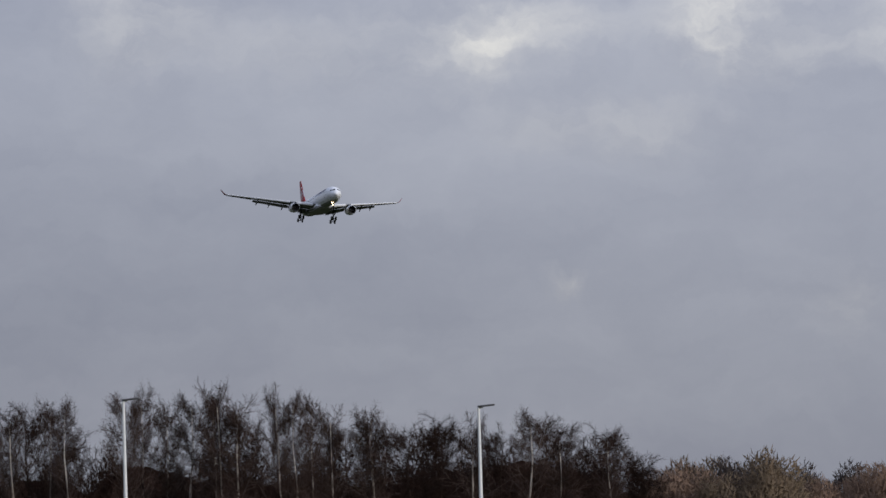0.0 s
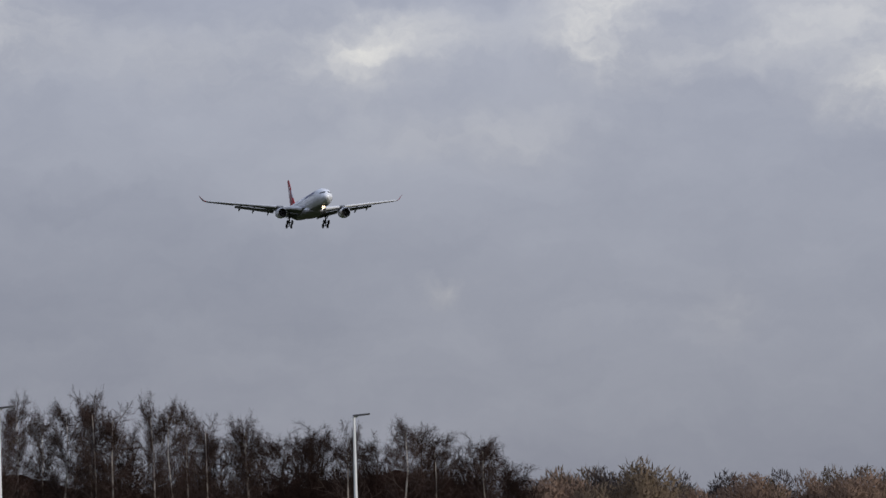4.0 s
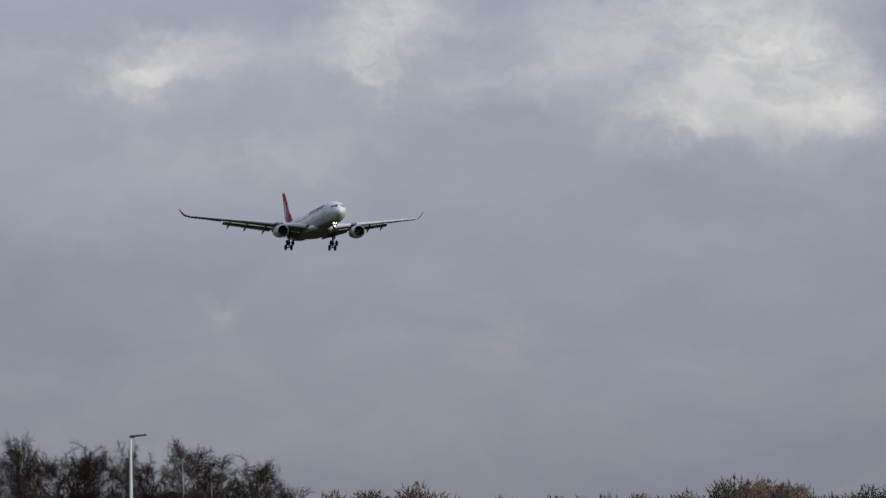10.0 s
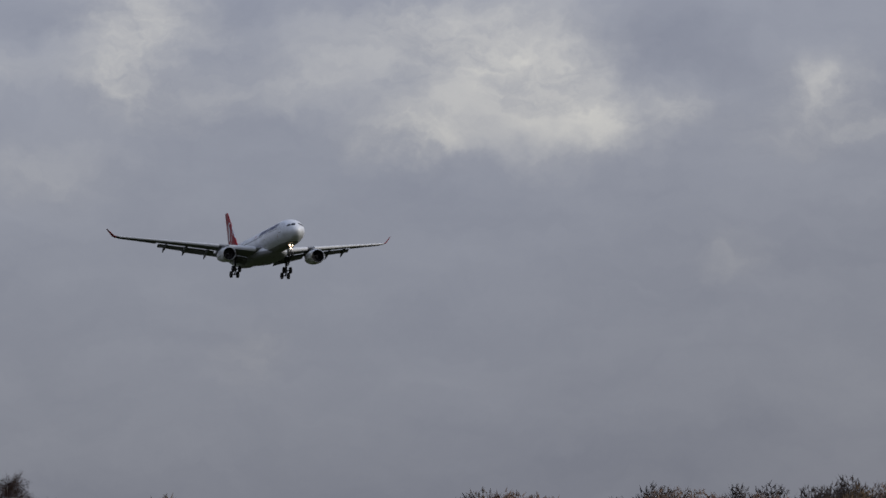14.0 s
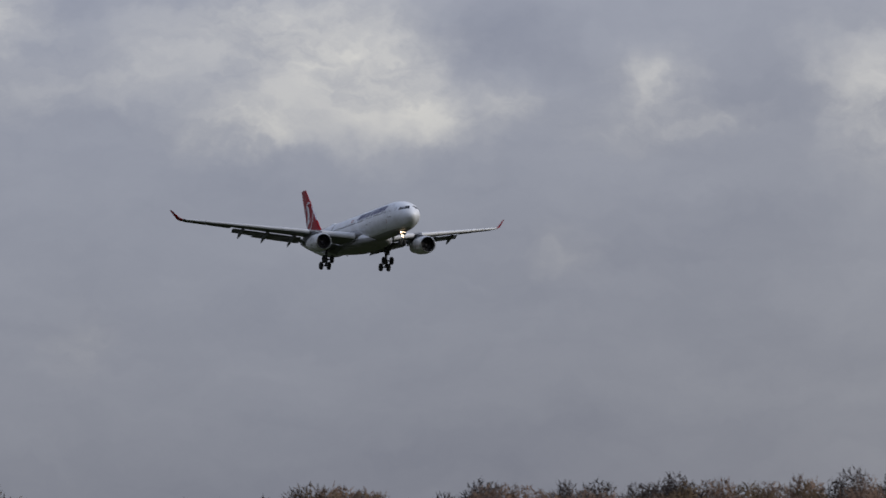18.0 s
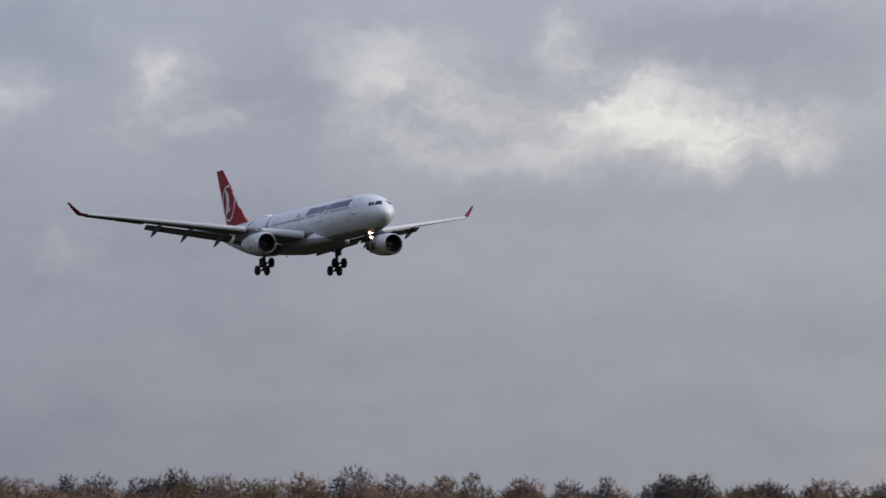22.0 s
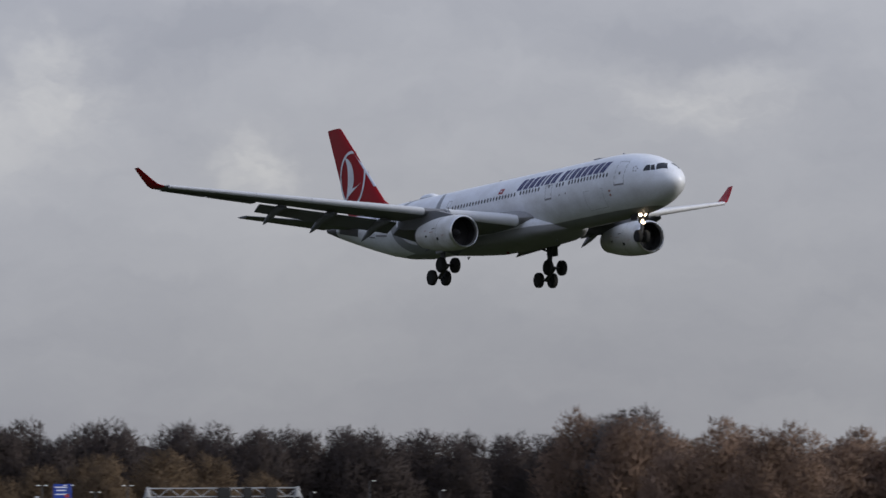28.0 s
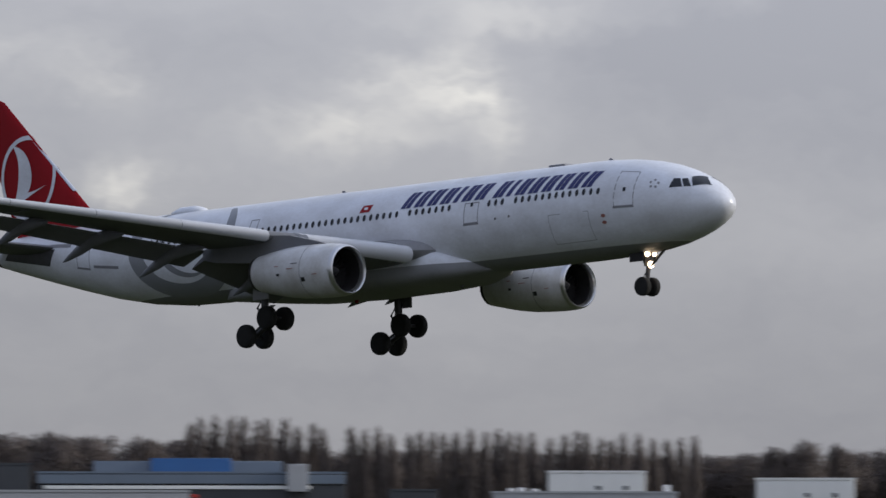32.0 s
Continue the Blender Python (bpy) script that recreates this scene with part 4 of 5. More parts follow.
    return grown(wood[0]), grown(merge(*wood[1:])), (v * k, np.concatenate([f1, f2 + len(v1)]))


# birches (0) and dark alders (1) beside the car park: bearing, rise of the top, kind
BIRCHES = [(-82.714, 1.647, 1), (-82.573, 1.602, 0), (-82.409, 1.651, 1), (-82.245, 1.683, 0), (-82.165, 1.645, 0), (-82.028, 1.425, 1), (-81.777, 1.683, 0), (-81.580, 1.756, 0), (-81.399, 1.653, 0), (-81.260, 1.670, 0), (-81.090, 1.775, 0), (-80.994, 1.712, 0), (-80.914, 1.661, 0), (-80.803, 1.515, 1), (-80.573, 1.733, 0), (-80.506, 1.670, 0), (-80.413, 1.627, 0)]
BIRCHES += [(-80.211, 1.560, 0), (-80.113, 1.403, 1), (-79.974, 1.554, 0), (-79.877, 1.511, 0), (-79.683, 1.456, 1), (-79.520, 1.460, 1), (-79.413, 1.498, 1), (-79.266, 1.474, 0), (-78.970, 1.412, 1), (-78.793, 1.489, 0), (-78.692, 1.446, 1), (-78.564, 1.332, 0), (-78.318, 1.386, 1), (-78.210, 1.322, 0), (-78.079, 1.184, 1), (-77.971, 1.112, 1)]


def build_birches():
    kinds = []
    for k in range(6):
        birch = k % 2 == 0
        wood, limbs, tw = bare_tree(11 + k, 13.0, 1.9 if birch else 2.3, lean=(-0.02, 0.015, 0.03, -0.03, 0.01, 0.0)[k], limbs=44 if birch else 52, bare_below=0.46 if birch else 0.16, dense=0.7 if birch else 0.95)
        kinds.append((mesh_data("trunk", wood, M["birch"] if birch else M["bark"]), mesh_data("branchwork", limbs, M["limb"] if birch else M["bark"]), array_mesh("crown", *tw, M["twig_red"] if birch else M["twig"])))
    rng = random.Random(5)
    for i, (b, r, kd) in enumerate(BIRCHES):
        sp = rng.uniform(1.35, 1.9) if kd == 0 else rng.uniform(1.7, 2.4)
        d = rng.uniform(435, 445) if kd == 0 else rng.uniform(446, 468)
        h = rise_to_z(r + (0.03 if kd == 0 else 0.0), d)
        wood, limbs, crown = kinds[(2 * rng.randrange(3)) + kd]
        tree = thing("birch_tree" if kd == 0 else "alder_tree", Matrix.Translation(at(b, d, -0.2)) @ pose(0, 0, 0, 0, 0, rng.uniform(0, 360)),
                     "bare slender birch with pale trunk and fine twigs" if kd == 0 else "bare dark bushy tree with dense brown twigs", "tree", "trees beside the car park")
        m = Matrix.Diagonal((sp / 2.0, sp / 2.0, (h + 0.2) / 13.2, 1))
        part("trunk", wood, None, tree, "pale bark trunk" if kd == 0 else "dark trunk", m=m)
        part("branchwork", limbs, None, tree, m=m)
        part("crown", crown, None, tree, m=m)


build_birches()


def far_tree(seed, n, twig=1.1, width=0.026, rx=4.6, slim=False, lobes=9):
    """A bare crown, 20 m high, for woods seen from afar: overlapping lobes of close sprays of twigs round a trunk."""
    rng = np.random.default_rng(seed)
    if slim:
        spec = [((rng.normal() * 0.3, rng.normal() * 0.3, z), (rx * (1.1 - z / 32), rx * (1.1 - z / 32), 4.2)) for z in np.linspace(2.5, 16.0, 6)]
    else:
        spec = [((0, 0, 10.5), (rx * 0.82, rx * 0.82, 7.4))]
        for k in range(lobes):
            a, q = 2.4 * k + rng.uniform(-0.4, 0.4), math.sqrt((k + 0.5) / lobes)
            wide, tall = rx * rng.uniform(0.3, 0.46), rng.uniform(2.2, 3.6)
            top = 20 - 7.5 * q ** 2.2 + rng.uniform(-1.3, 0.6)
            spec.append(((rx * 0.72 * q * math.cos(a), rx * 0.72 * q * math.sin(a), top - tall), (wide, wide, tall)))
    vs, fs, ns, o = [], [], [], 0
    share = sum(r[0] * r[2] for c, r in spec)
    for c, r in spec:
        c, r = np.array(c), np.array(r)
        m = int(n * r[0] * r[2] / share)
        d = rng.normal(size=(m, 3))
        d[:, 2] = d[:, 2] * 0.9 + 0.2
        d /= np.linalg.norm(d, axis=1, keepdims=True)
        p = c + d * r * rng.uniform(0.4, 1.0, (m, 1)) ** 0.7
        # the light falls on a crown as on one soft body: twigs share its turn
        nrm = d / r * 0.6 + (p - np.array([0, 0, 8.0])) / np.array([rx, rx, 8.0]) ** 2 * 0.5
        nrm /= np.linalg.norm(nrm, axis=1, keepdims=True) + 1e-6
        dirs = (p - np.array([0, 0, 1.0])) / np.linalg.norm(p - np.array([0, 0, 1.0]), axis=1, keepdims=True) + np.array([0, 0, 0.8 if slim else 0.1]) + rng.normal(size=d.shape) * 0.6
        v, f = twigs(rng, p, dirs, twig, width, 2, nrm)
        vs.append(v), fs.append(f + o), ns.append(np.repeat(nrm, 3, 0))
        o += len(v)
    t = tube([(0, 0, -1), (0, 0, 4), (0.2, 0, 8), (0, 0.1, 13)], [0.3, 0.25, 0.18, 0.06], 5)
    tf = [(q[0], q[1], q[2]) for q in t[1]] + [(q[0], q[2], q[3]) for q in t[1] if len(q) == 4]
    tv = np.array(t[0])
    tn = tv * np.array([1, 1, 0]) + np.array([0, 0, 0.01])
    vs.append(tv), fs.append(np.array(tf) + o), ns.append(tn / np.linalg.norm(tn, axis=1, keepdims=True))
    v = np.concatenate(vs)
    v[:, 2] *= 20.0 / np.percentile(v[:, 2], 98.8)
    return v, np.concatenate(fs), np.concatenate(ns)


def thicket_depth(b0, b1, dist, top, seed, thick=9.0):
    """The closed depth of a wood behind its edge trees: a rough bank of brush between two bearings; top gives its rise at a bearing."""
    n = max(4, int((b1 - b0) * dist / 57.3 / 0.8))
    v, f = [], []
    for i in range(n + 1):
        b = b0 + (b1 - b0) * i / n
        h = rise_to_z(top(b), dist)
        for k, (depth, share) in enumerate(((0, -0.05), (0.5, 0.45), (1.5, 0.85), (3.5, 1.0), (thick, 0.9), (thick, -0.05))):
            s = b * dist / 57.3
            z = h * share + (0 if k in (0, 5) else 1.7 * noise.noise((s / 5, k * 0.6, seed)) + 0.8 * noise.noise((s / 1.8, k * 2.3, seed)))
            p = at(b, dist + depth + 1.5 * noise.noise((s / 3, k * 1.7, seed + 9)), z)
            v.append((p.x, p.y, p.z))
    for i in range(n):
        for k in range(5):
            a = i * 6 + k
            f += [(a, a + 6, a + 7), (a, a + 7, a + 1)]
    v = np.array(v)
    n = -v / np.linalg.norm(v[:, :2], axis=1, keepdims=True)
    n[:, 2] = 0.5
    return v, np.array(f), n / np.linalg.norm(n, axis=1, keepdims=True)


def wood_mesh(name, trees, variants, mat, label, seed, banks=()):
    rng = np.random.default_rng(seed)
    vs, fs, ns, o = [], [], [], 0
    for v, f, nrm in banks:
        vs.append(v), fs.append(f + o), ns.append(nrm)
        o += len(v)
    for x, y, h, w in trees:
        v, f, nrm = variants[rng.integers(len(variants))]
        a = rng.uniform(0, 2 * math.pi)
        c, s = math.cos(a), math.sin(a)
        spin = np.array([[c, s, 0], [-s, c, 0], [0, 0, 1]])
        vs.append((v * np.array([w, w, h / 20.0])) @ spin + np.array([x, y, 0]))
        fs.append(f + o), ns.append(nrm @ spin)
        o += len(v)
    ob = new(name, array_mesh(name, np.concatenate(vs), np.concatenate(fs), mat, np.concatenate(ns)))
    return tagged(ob, label, "woodland", kind="stuff")


# skyline of the far woods: bearing and rise of the tops
SKY = [(-83.9, 0.9), (-78.6, 0.95), (-77.7, 1.02), (-77.15, 1.08), (-76.8, 0.98), (-76.0, 1.0), (-75.35, 1.0), (-75.1, 1.03), (-74.9, 1.1), (-74.6, 1.11), (-74.25, 1.06), (-73.92, 1.05), (-73.6, 1.12), (-73.23, 1.06), (-72.9, 1.13), (-72.6, 1.1),
       (-72.2, 1.160), (-71.85, 1.150), (-71.6, 1.120), (-71.3, 1.150), (-70.95, 1.200), (-70.6, 1.130), (-70.2, 1.150), (-69.418, 1.110),
       (-68.520, 1.16), (-67.321, 1.13), (-66.822, 1.15), (-65.924, 1.16), (-65.125, 1.12), (-64.031, 1.14), (-63.435, 1.08), (-62.740, 1.08), (-61.648, 1.03), (-60.654, 1.0), (-56.980, 0.86), (-55.390, 0.82), (-54.894, 0.74), (-54.596, 0.58), (-53.004, 0.55),
       (-52.308, 0.6), (-50.316, 0.62), (-49.620, 0.68), (-48.923, 0.605), (-47.529, 0.545), (-46.3, 0.485), (-43.5, 0.45), (-42.4, 0.48), (-40.040, 0.5)]


def skyline(b):
    return float(np.interp(b, [p[0] for p in SKY], [p[1] for p in SKY]))


def build_woods():
    rng = np.random.default_rng(3)
    full = [far_tree(40 + k, 6200, 0.7, 0.09, rng.uniform(5.0, 6.6), lobes=12) for k in range(8)]
    airy = [far_tree(50 + k, 5600, 0.7, 0.078, rng.uniform(4.8, 6.0), lobes=11) for k in range(6)]
    belt = [far_tree(60 + k, 3200, 0.9, 0.16, 7.5, lobes=9) for k in range(5)]
    rounded = [far_tree(90 + k, 8000, 0.6, 0.085, rng.uniform(4.6, 5.6), lobes=14) for k in range(4)]
    slim = [far_tree(70 + k, 3000, 0.9, 0.1, 2.8, True) for k in range(4)]
    rows = {"dark": [], "tan": [], "brown": [], "grey": [], "straw": []}
    banks = {"dark": [], "tan": [], "brown": [], "grey": [], "straw": []}
    edge = {"dark": [], "tan": [], "brown": [], "grey": [], "straw": []}
    b = -83.903
    while b < -40.040:
        near = b < -54.795
        for row in range(2):
            d = (1180 if near else 1950) + row * 24 + rng.uniform(-9, 9)
            bb = b + rng.uniform(-0.12, 0.12)
            k = skyline(bb) + (0.0 if not near else -0.03 if row else -0.02 - 0.08 * rng.uniform(0.3, 1.5)) - abs(rng.normal()) * 0.02
            h = rise_to_z(k, d)
            p = at(bb, d)
            tone = noise.noise((bb * 0.8, row * 3.1, 0.5))
            kind = "grey" if not near else "dark" if -66.1 < bb < -61.4 else ("tan" if tone > 0.16 else "brown" if tone > -0.05 else "dark")
            (edge if row and kind == "dark" else rows)[kind].append((p.x, p.y, h, (h / 20.0) * rng.uniform(0.85, 1.35)))
        b += 0.31 if near else 0.19
    # nearer thickets: bearing span, distance, rise, kind; straw is tan with sunlight in its colour
    for b0, b1, d0, r0, kind in ((-77.9, -77.45, 900, 0.97, "brown"), (-77.5, -76.78, 900, 1.04, "straw"), (-76.8, -75.1, 920, 0.95, "brown"), (-75.1, -74.28, 950, 1.06, "straw"), (-73.95, -73.2, 1060, 1.08, "brown"), (-73.15, -72.6, 1060, 1.09, "brown"), (-74.0, -70.3, 1040, 0.97, "brown"), (-70.1, -68.9, 1050, 0.98, "tan"), (-68.85, -65.98, 1050, 1.04, "tan"), (-65.68, -65.28, 1000, 0.76, "tan"), (-65.1, -63.38, 1000, 0.89, "tan"),
                                 (-61.25, -60.45, 790, 1.15, "brown"), (-60.5, -59.2, 770, 1.07, "brown"), (-59.3, -58.25, 765, 1.06, "brown"), (-58.25, -57.2, 760, 1.11, "brown"), (-56.88, -56.66, 790, 0.92, "brown"), (-56.5, -55.8, 800, 0.965, "dark"), (-52.8, -52.2, 900, 0.56, "brown")):
        banks[kind].append(thicket_depth(b0 + 0.04, b1 - 0.04, d0 + 17, lambda b: r0 * (0.86 + 0.12 * min(1, min(b - b0, b1 - b) / (b1 - b0) * 5)) - 0.26 + 0.05 * noise.noise((b * 2.6, 1.7, d0)), d0))
        n = max(3, int((b1 - b0) * d0 / 57.3 / (2.8 if d0 < 850 else 3.8)))
        for k in range(n):
            bb, d = b0 + (b1 - b0) * (k + rng.uniform(0.1, 0.9)) / n, d0 + rng.uniform(-15, 15)
            side = min(bb - b0, b1 - bb) / (b1 - b0)
            h = rise_to_z(r0 * (0.88 + 0.12 * min(1, side * 5)) + 0.05 * noise.noise((bb * 2.6, 1.7, d0)), d) * rng.uniform(0.92, 1.01)
            p = at(bb, d)
            rows[kind].append((p.x, p.y, h, (h / 20.0) * rng.uniform(1.0, 1.4)))
    banks["dark"].append(thicket_depth(-83.9, -54.8, 1215, lambda b: skyline(b) - 0.2, 3))
    banks["grey"].append(thicket_depth(-54.9, -40.1, 1985, lambda b: skyline(b) - 0.14, 4))
    wood_mesh("dark_woodland", rows["dark"], full, M["wood_dark"], "bare dark brown winter woodland", 1, banks["dark"])
    wood_mesh("skyline_woodland", edge["dark"], airy, M["wood_dark"], "bare twiggy crowns of the woodland on the skyline", 6)
    wood_mesh("tan_woodland", rows["tan"], full, M["wood_tan"], "bare tan winter trees at the wood's edge", 2, banks["tan"])
    wood_mesh("straw_woodland", rows["straw"], full, M["wood_sunlit_tan"], "bare tan thicket at the wood's edge, lightened with painted sunlight", 7, banks["straw"])
    wood_mesh("brown_woodland", rows["brown"], full, M["wood_brown"], "bare reddish-brown winter trees", 3, banks["brown"])
    wood_mesh("grey_woodland", rows["grey"], belt, M["wood_grey"], "far grey-brown belt of bare winter trees", 4, banks["grey"])
    # dense scrub behind the birches, its inner shade put into a near-black colour
    scrub = []
    for k in range(120):
        bb, d = -83.6 + 5.75 * (k + rng.uniform(0, 1)) / 120, rng.uniform(474, 500)
        r = (1.17 + 0.10 * noise.noise((bb * 2.5, 4, 0))) * min(1, 0.62 + (-77.7 - bb) * 0.5)
        h = rise_to_z(r, d) * rng.uniform(0.7, 1.0)
        p = at(bb, d)
        scrub.append((p.x, p.y, h, (h / 20.0) * 0.9))
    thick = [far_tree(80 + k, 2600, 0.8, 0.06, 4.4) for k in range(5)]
    wood_mesh("dark_scrub", scrub, thick, M["scrub"], "dense leafless scrub behind the birches, near-black with painted shade", 5, [thicket_depth(-83.6, -77.95, 500, lambda b: 0.99 * min(1, 0.62 + (-77.7 - b) * 0.5), 5)])
    # single trees that stand over the belt: bearing, rise, width factor, distance
    crown = [(array_mesh("crown", v[0], v[1], M["wood_grey"], v[2])) for v in rounded]
    slimc = [(array_mesh("crown", v[0], v[1], M["wood_grey"], v[2])) for v in slim]
    singles = [(-52.507, 0.700, 1.25, 1350), (-51.860, 0.770, 1.25, 1350), (-51.362, 0.740, 1.125, 1360), (-51.163, 0.800, 1.25, 1370), (-50.894, 0.850, 1.375, 1360), (-50.635, 0.780, 1.25, 1370), (-52.357, 0.630, 1.125, 1370), (-50.416, 0.610, 1.125, 1360), (-51.611, 0.650, 1.125, 1340),
               (-42.990, 0.540, 1.25, 1700), (-42.740, 0.510, 1.125, 1710), (-43.190, 0.500, 1.125, 1700), (-60.72, 1.160, 1.375, 800), (-60.95, 1.090, 1.25, 805), (-56.77, 0.900, 1.25, 790), (-56.36, 0.940, 1.25, 790), (-56.02, 0.930, 1.25, 795)]
    for i, (b, r, w, d) in enumerate(singles):
        h = rise_to_z(r, d)
        tree = thing("broad_tree", Matrix.Translation(at(b, d)) @ pose(0, 0, 0, 0, 0, 57 * i), "bare round-crowned winter tree over the wood", "tree", "round trees over the woods")
        part("crown", crown[i % 4], None, tree, m=Matrix.Diagonal((w * h / 20, w * h / 20, h / 20.0, 1)))
    b, i = -47.429, 0
    prng = random.Random(9)
    while b < -43.740:
        r = 0.60 + 0.07 * math.exp(-((b + 47.0) / 0.5) ** 2) - 0.018 * (b + 46) + prng.uniform(-0.035, 0.02)
        d = 1650 + prng.uniform(-10, 10)
        h = rise_to_z(r, d)
        if not -46.394 < b < -46.314:
            tree = thing("poplar_tree", Matrix.Translation(at(b, d)) @ pose(0, 0, 0, 0, 0, 73 * i), "tall slim bare poplar in a row", "tree", "poplar row")
            part("crown", slimc[i % 4], None, tree, m=Matrix.Diagonal((h / 22, h / 22, h / 20.0, 1)))
        b += prng.uniform(0.07, 0.13)
        i += 1


build_woods()


# ---- buildings ----
def facing(bearing, dist, turn=0.0):
    """Pose at a bearing and distance, x to the right as seen from the eye, y away from it, then turned about z."""
    return Matrix.Translation(at(bearing, dist)) @ pose(0, 0, 0, 0, 0, -bearing + turn)


def office_tower():
    d = 1600
    tower = thing("office_tower", facing(-53.572, d, -10), "ten-storey office tower with green glass bands and roof plant", "building")
    w, dep, h, st = 24.2, 24.0, 34.3, 3.55
    part("core", box(0, dep / 2, h / 2 - 1, w - 0.4, dep - 0.4, h + 1.4), M["facade_dark"], tower)
    pane = mesh_data("pane", box(0, 0, 0, w / 12 - 0.1, 0.12, 1.75, 0.02), M["curtain"], False)
    panel = mesh_data("spandrel_panel", box(0, 0, 0, w / 12 - 0.06, 0.16, 1.7, 0.02), M["spandrel"], False)
    spane = mesh_data("pane", box(0, 0, 0, 0.12, dep / 6 - 0.1, 1.35, 0.02), M["curtain"], False)
    spanel = mesh_data("side_panel", box(0, 0, 0, 0.2, dep / 6 - 0.02, 2.15, 0.02), M["wall_green"], False)
    for k in range(10):
        z = h - k * st
        for i in range(12):
            x = -w / 2 + (i + 0.5) * w / 12
            part("spandrel_panel", panel, None, tower, m=Matrix.Translation((x, -0.02, z - 0.88)))
            part("pane", pane, None, tower, m=Matrix.Translation((x, 0.0, z - 2.66)))
        for i in range(6):
            y = (i + 0.5) * dep / 6
            for s in (1, -1):
                part("side_panel", spanel, None, tower, m=Matrix.Translation((s * (w / 2 - 0.02), y, z - 1.08)))
                part("pane", spane, None, tower, m=Matrix.Translation((s * (w / 2 - 0.06), y, z - 2.85)))
    part("roof_edge", box(0, dep / 2, h + 0.12, w + 0.1, dep + 0.1, 0.24, 0.04), M["facade_dark"], tower)
    plant = part("roof_plant", box(-1.6, 8, h + 1.8, 10.2, 8, 3.2, 0.08), M["facade_dark"], tower, "dark roof plant room")
    part("plant_roof", box(-1.6, 8, h + 3.5, 10.6, 8.4, 0.25, 0.04), M["roof_grey"], plant)
    for x, hh, ww, mm in ((-5.4, 0.9, 1.2, "wall_white"), (-3.6, 1.1, 1.6, "wall_white"), (-0.9, 1.1, 1.4, "wall_white"), (1.8, 1.6, 0.9, "wall_white"), (4.6, 2.0, 1.6, "wall_white"), (6.3, 1.0, 1.5, "wall_white"), (-7.6, 0.9, 1.2, "wall_white")):
        part("roof_unit", box(x, 3.6, h + 0.24 + hh / 2, ww, 1.0, hh, 0.06), M[mm], tower, "pale roof unit")
    for x, z0, z1, r in ((-6.1, h, h + 8.2, 0.12), (5.9, h, h + 7.0, 0.12), (-4.3, h, h + 5.0, 0.08), (2.6, h, h + 4.6, 0.06)):
        mast = part("antenna_mast", tube([(x, 5, z0), (x, 5, z1)], r, 8), M["steel"], tower)
        for k in (0.55, 0.72, 0.9):
            if r > 0.1:
                part("antenna_panel", box(x + 0.25, 4.7, z0 + (z1 - z0) * k, 0.35, 0.25, 1.1, 0.04), M["roof_grey"], mast)
    part("boom", tube([(-8.9, 5, h + 2.6), (-6.0, 5, h + 2.6)], 0.1, 6), M["steel"], tower)
    # tenant's sign as plain bars
    for k in range(9):
        part("sign_bar", box(-10.6 + k * 1.16, -0.22, h - 4.6, 0.85, 0.1, 0.85, 0.02), M["sign_white"], tower, "white sign bar")


office_tower()


def white_block(bearing, dist, w, dep, top, turn, rows, label):
    """Low white office block: a grey front, a white gable, window strips by storey."""
    ob = thing("office_block", facing(bearing, dist, turn), label, "building", "white office blocks")
    part("wall", box(0, dep / 2, top / 2 - 0.5, w, dep, top + 1.0, 0.05), M["wall_grey"], ob, "grey front wall")
    part("gable", box(w / 2 + 0.12, dep / 2, top / 2 - 0.5, 0.3, dep + 0.2, top + 1.2, 0.03), M["wall_white"], ob, "bright white gable wall")
    part("parapet", box(0, dep / 2, top + 0.12, w + 0.2, dep + 0.2, 0.3, 0.03), M["roof_grey"], ob)
    for k in range(rows):
        z = top - 2.0 - 3.4 * k
        if z < 1:
            break
        n = max(2, int(w / 6))
        for i in range(n):
            x = -w / 2 + (i + 0.5) * w / n
            win = part("window", box(x, -0.02, z, w / n - 1.6, 0.16, 1.7, 0.02), M["glass"], ob, "dark strip window")
            for q in (-0.25, 0.25):
                part("mullion", box(x + q * (w / n - 1.6), -0.12, z, 0.1, 0.08, 1.7), M["steel"], win)
        for i in range(3):
            y = dep * (i + 0.8) / 3.6
            part("gable_window", box(w / 2 + 0.28, y, z - 0.2, 0.1, dep / 5.5, 1.3, 0.02), M["facade_dark"], ob, "dark gable window")
    return ob


blk = white_block(-54.000, 1380, 25.5, 14, rise_to_z(0.655, 1380), -14, 3, "white and grey four-storey office block with strip windows")
for x, hh, ww in ((-6, 1.3, 1.0), (-4.3, 2.0, 0.8), (-1.5, 0.8, 2.0), (4.0, 0.7, 1.6), (-8.0, 0.8, 1.6)):
    part("roof_unit", box(x, 5, rise_to_z(0.655, 1380) + 0.2 + hh / 2, ww, 1.2, hh, 0.05), M["facade_dark"], blk)
part("antenna_mast", tube([(-4.3, 5, rise_to_z(0.655, 1380)), (-4.3, 5, rise_to_z(0.655, 1380) + 3.2)], 0.06, 6), M["steel"], blk)
part("roof_awning", box(-4.6, 5, rise_to_z(0.655, 1380) + 3.2, 2.2, 1.0, 0.12, 0.03), M["wall_white"], blk)
blk = white_block(-54.546, 1300, 31, 13, rise_to_z(0.537, 1300), -14, 3, "low white and grey office block with dark windows")
for x, hh, ww in ((2.0, 1.0, 1.5), (5.2, 1.4, 1.0), (9.0, 0.8, 1.2)):
    part("roof_unit", box(x, 5, rise_to_z(0.537, 1300) + 0.2 + hh / 2, ww, 1.2, hh, 0.05), M["roof_grey"], blk)


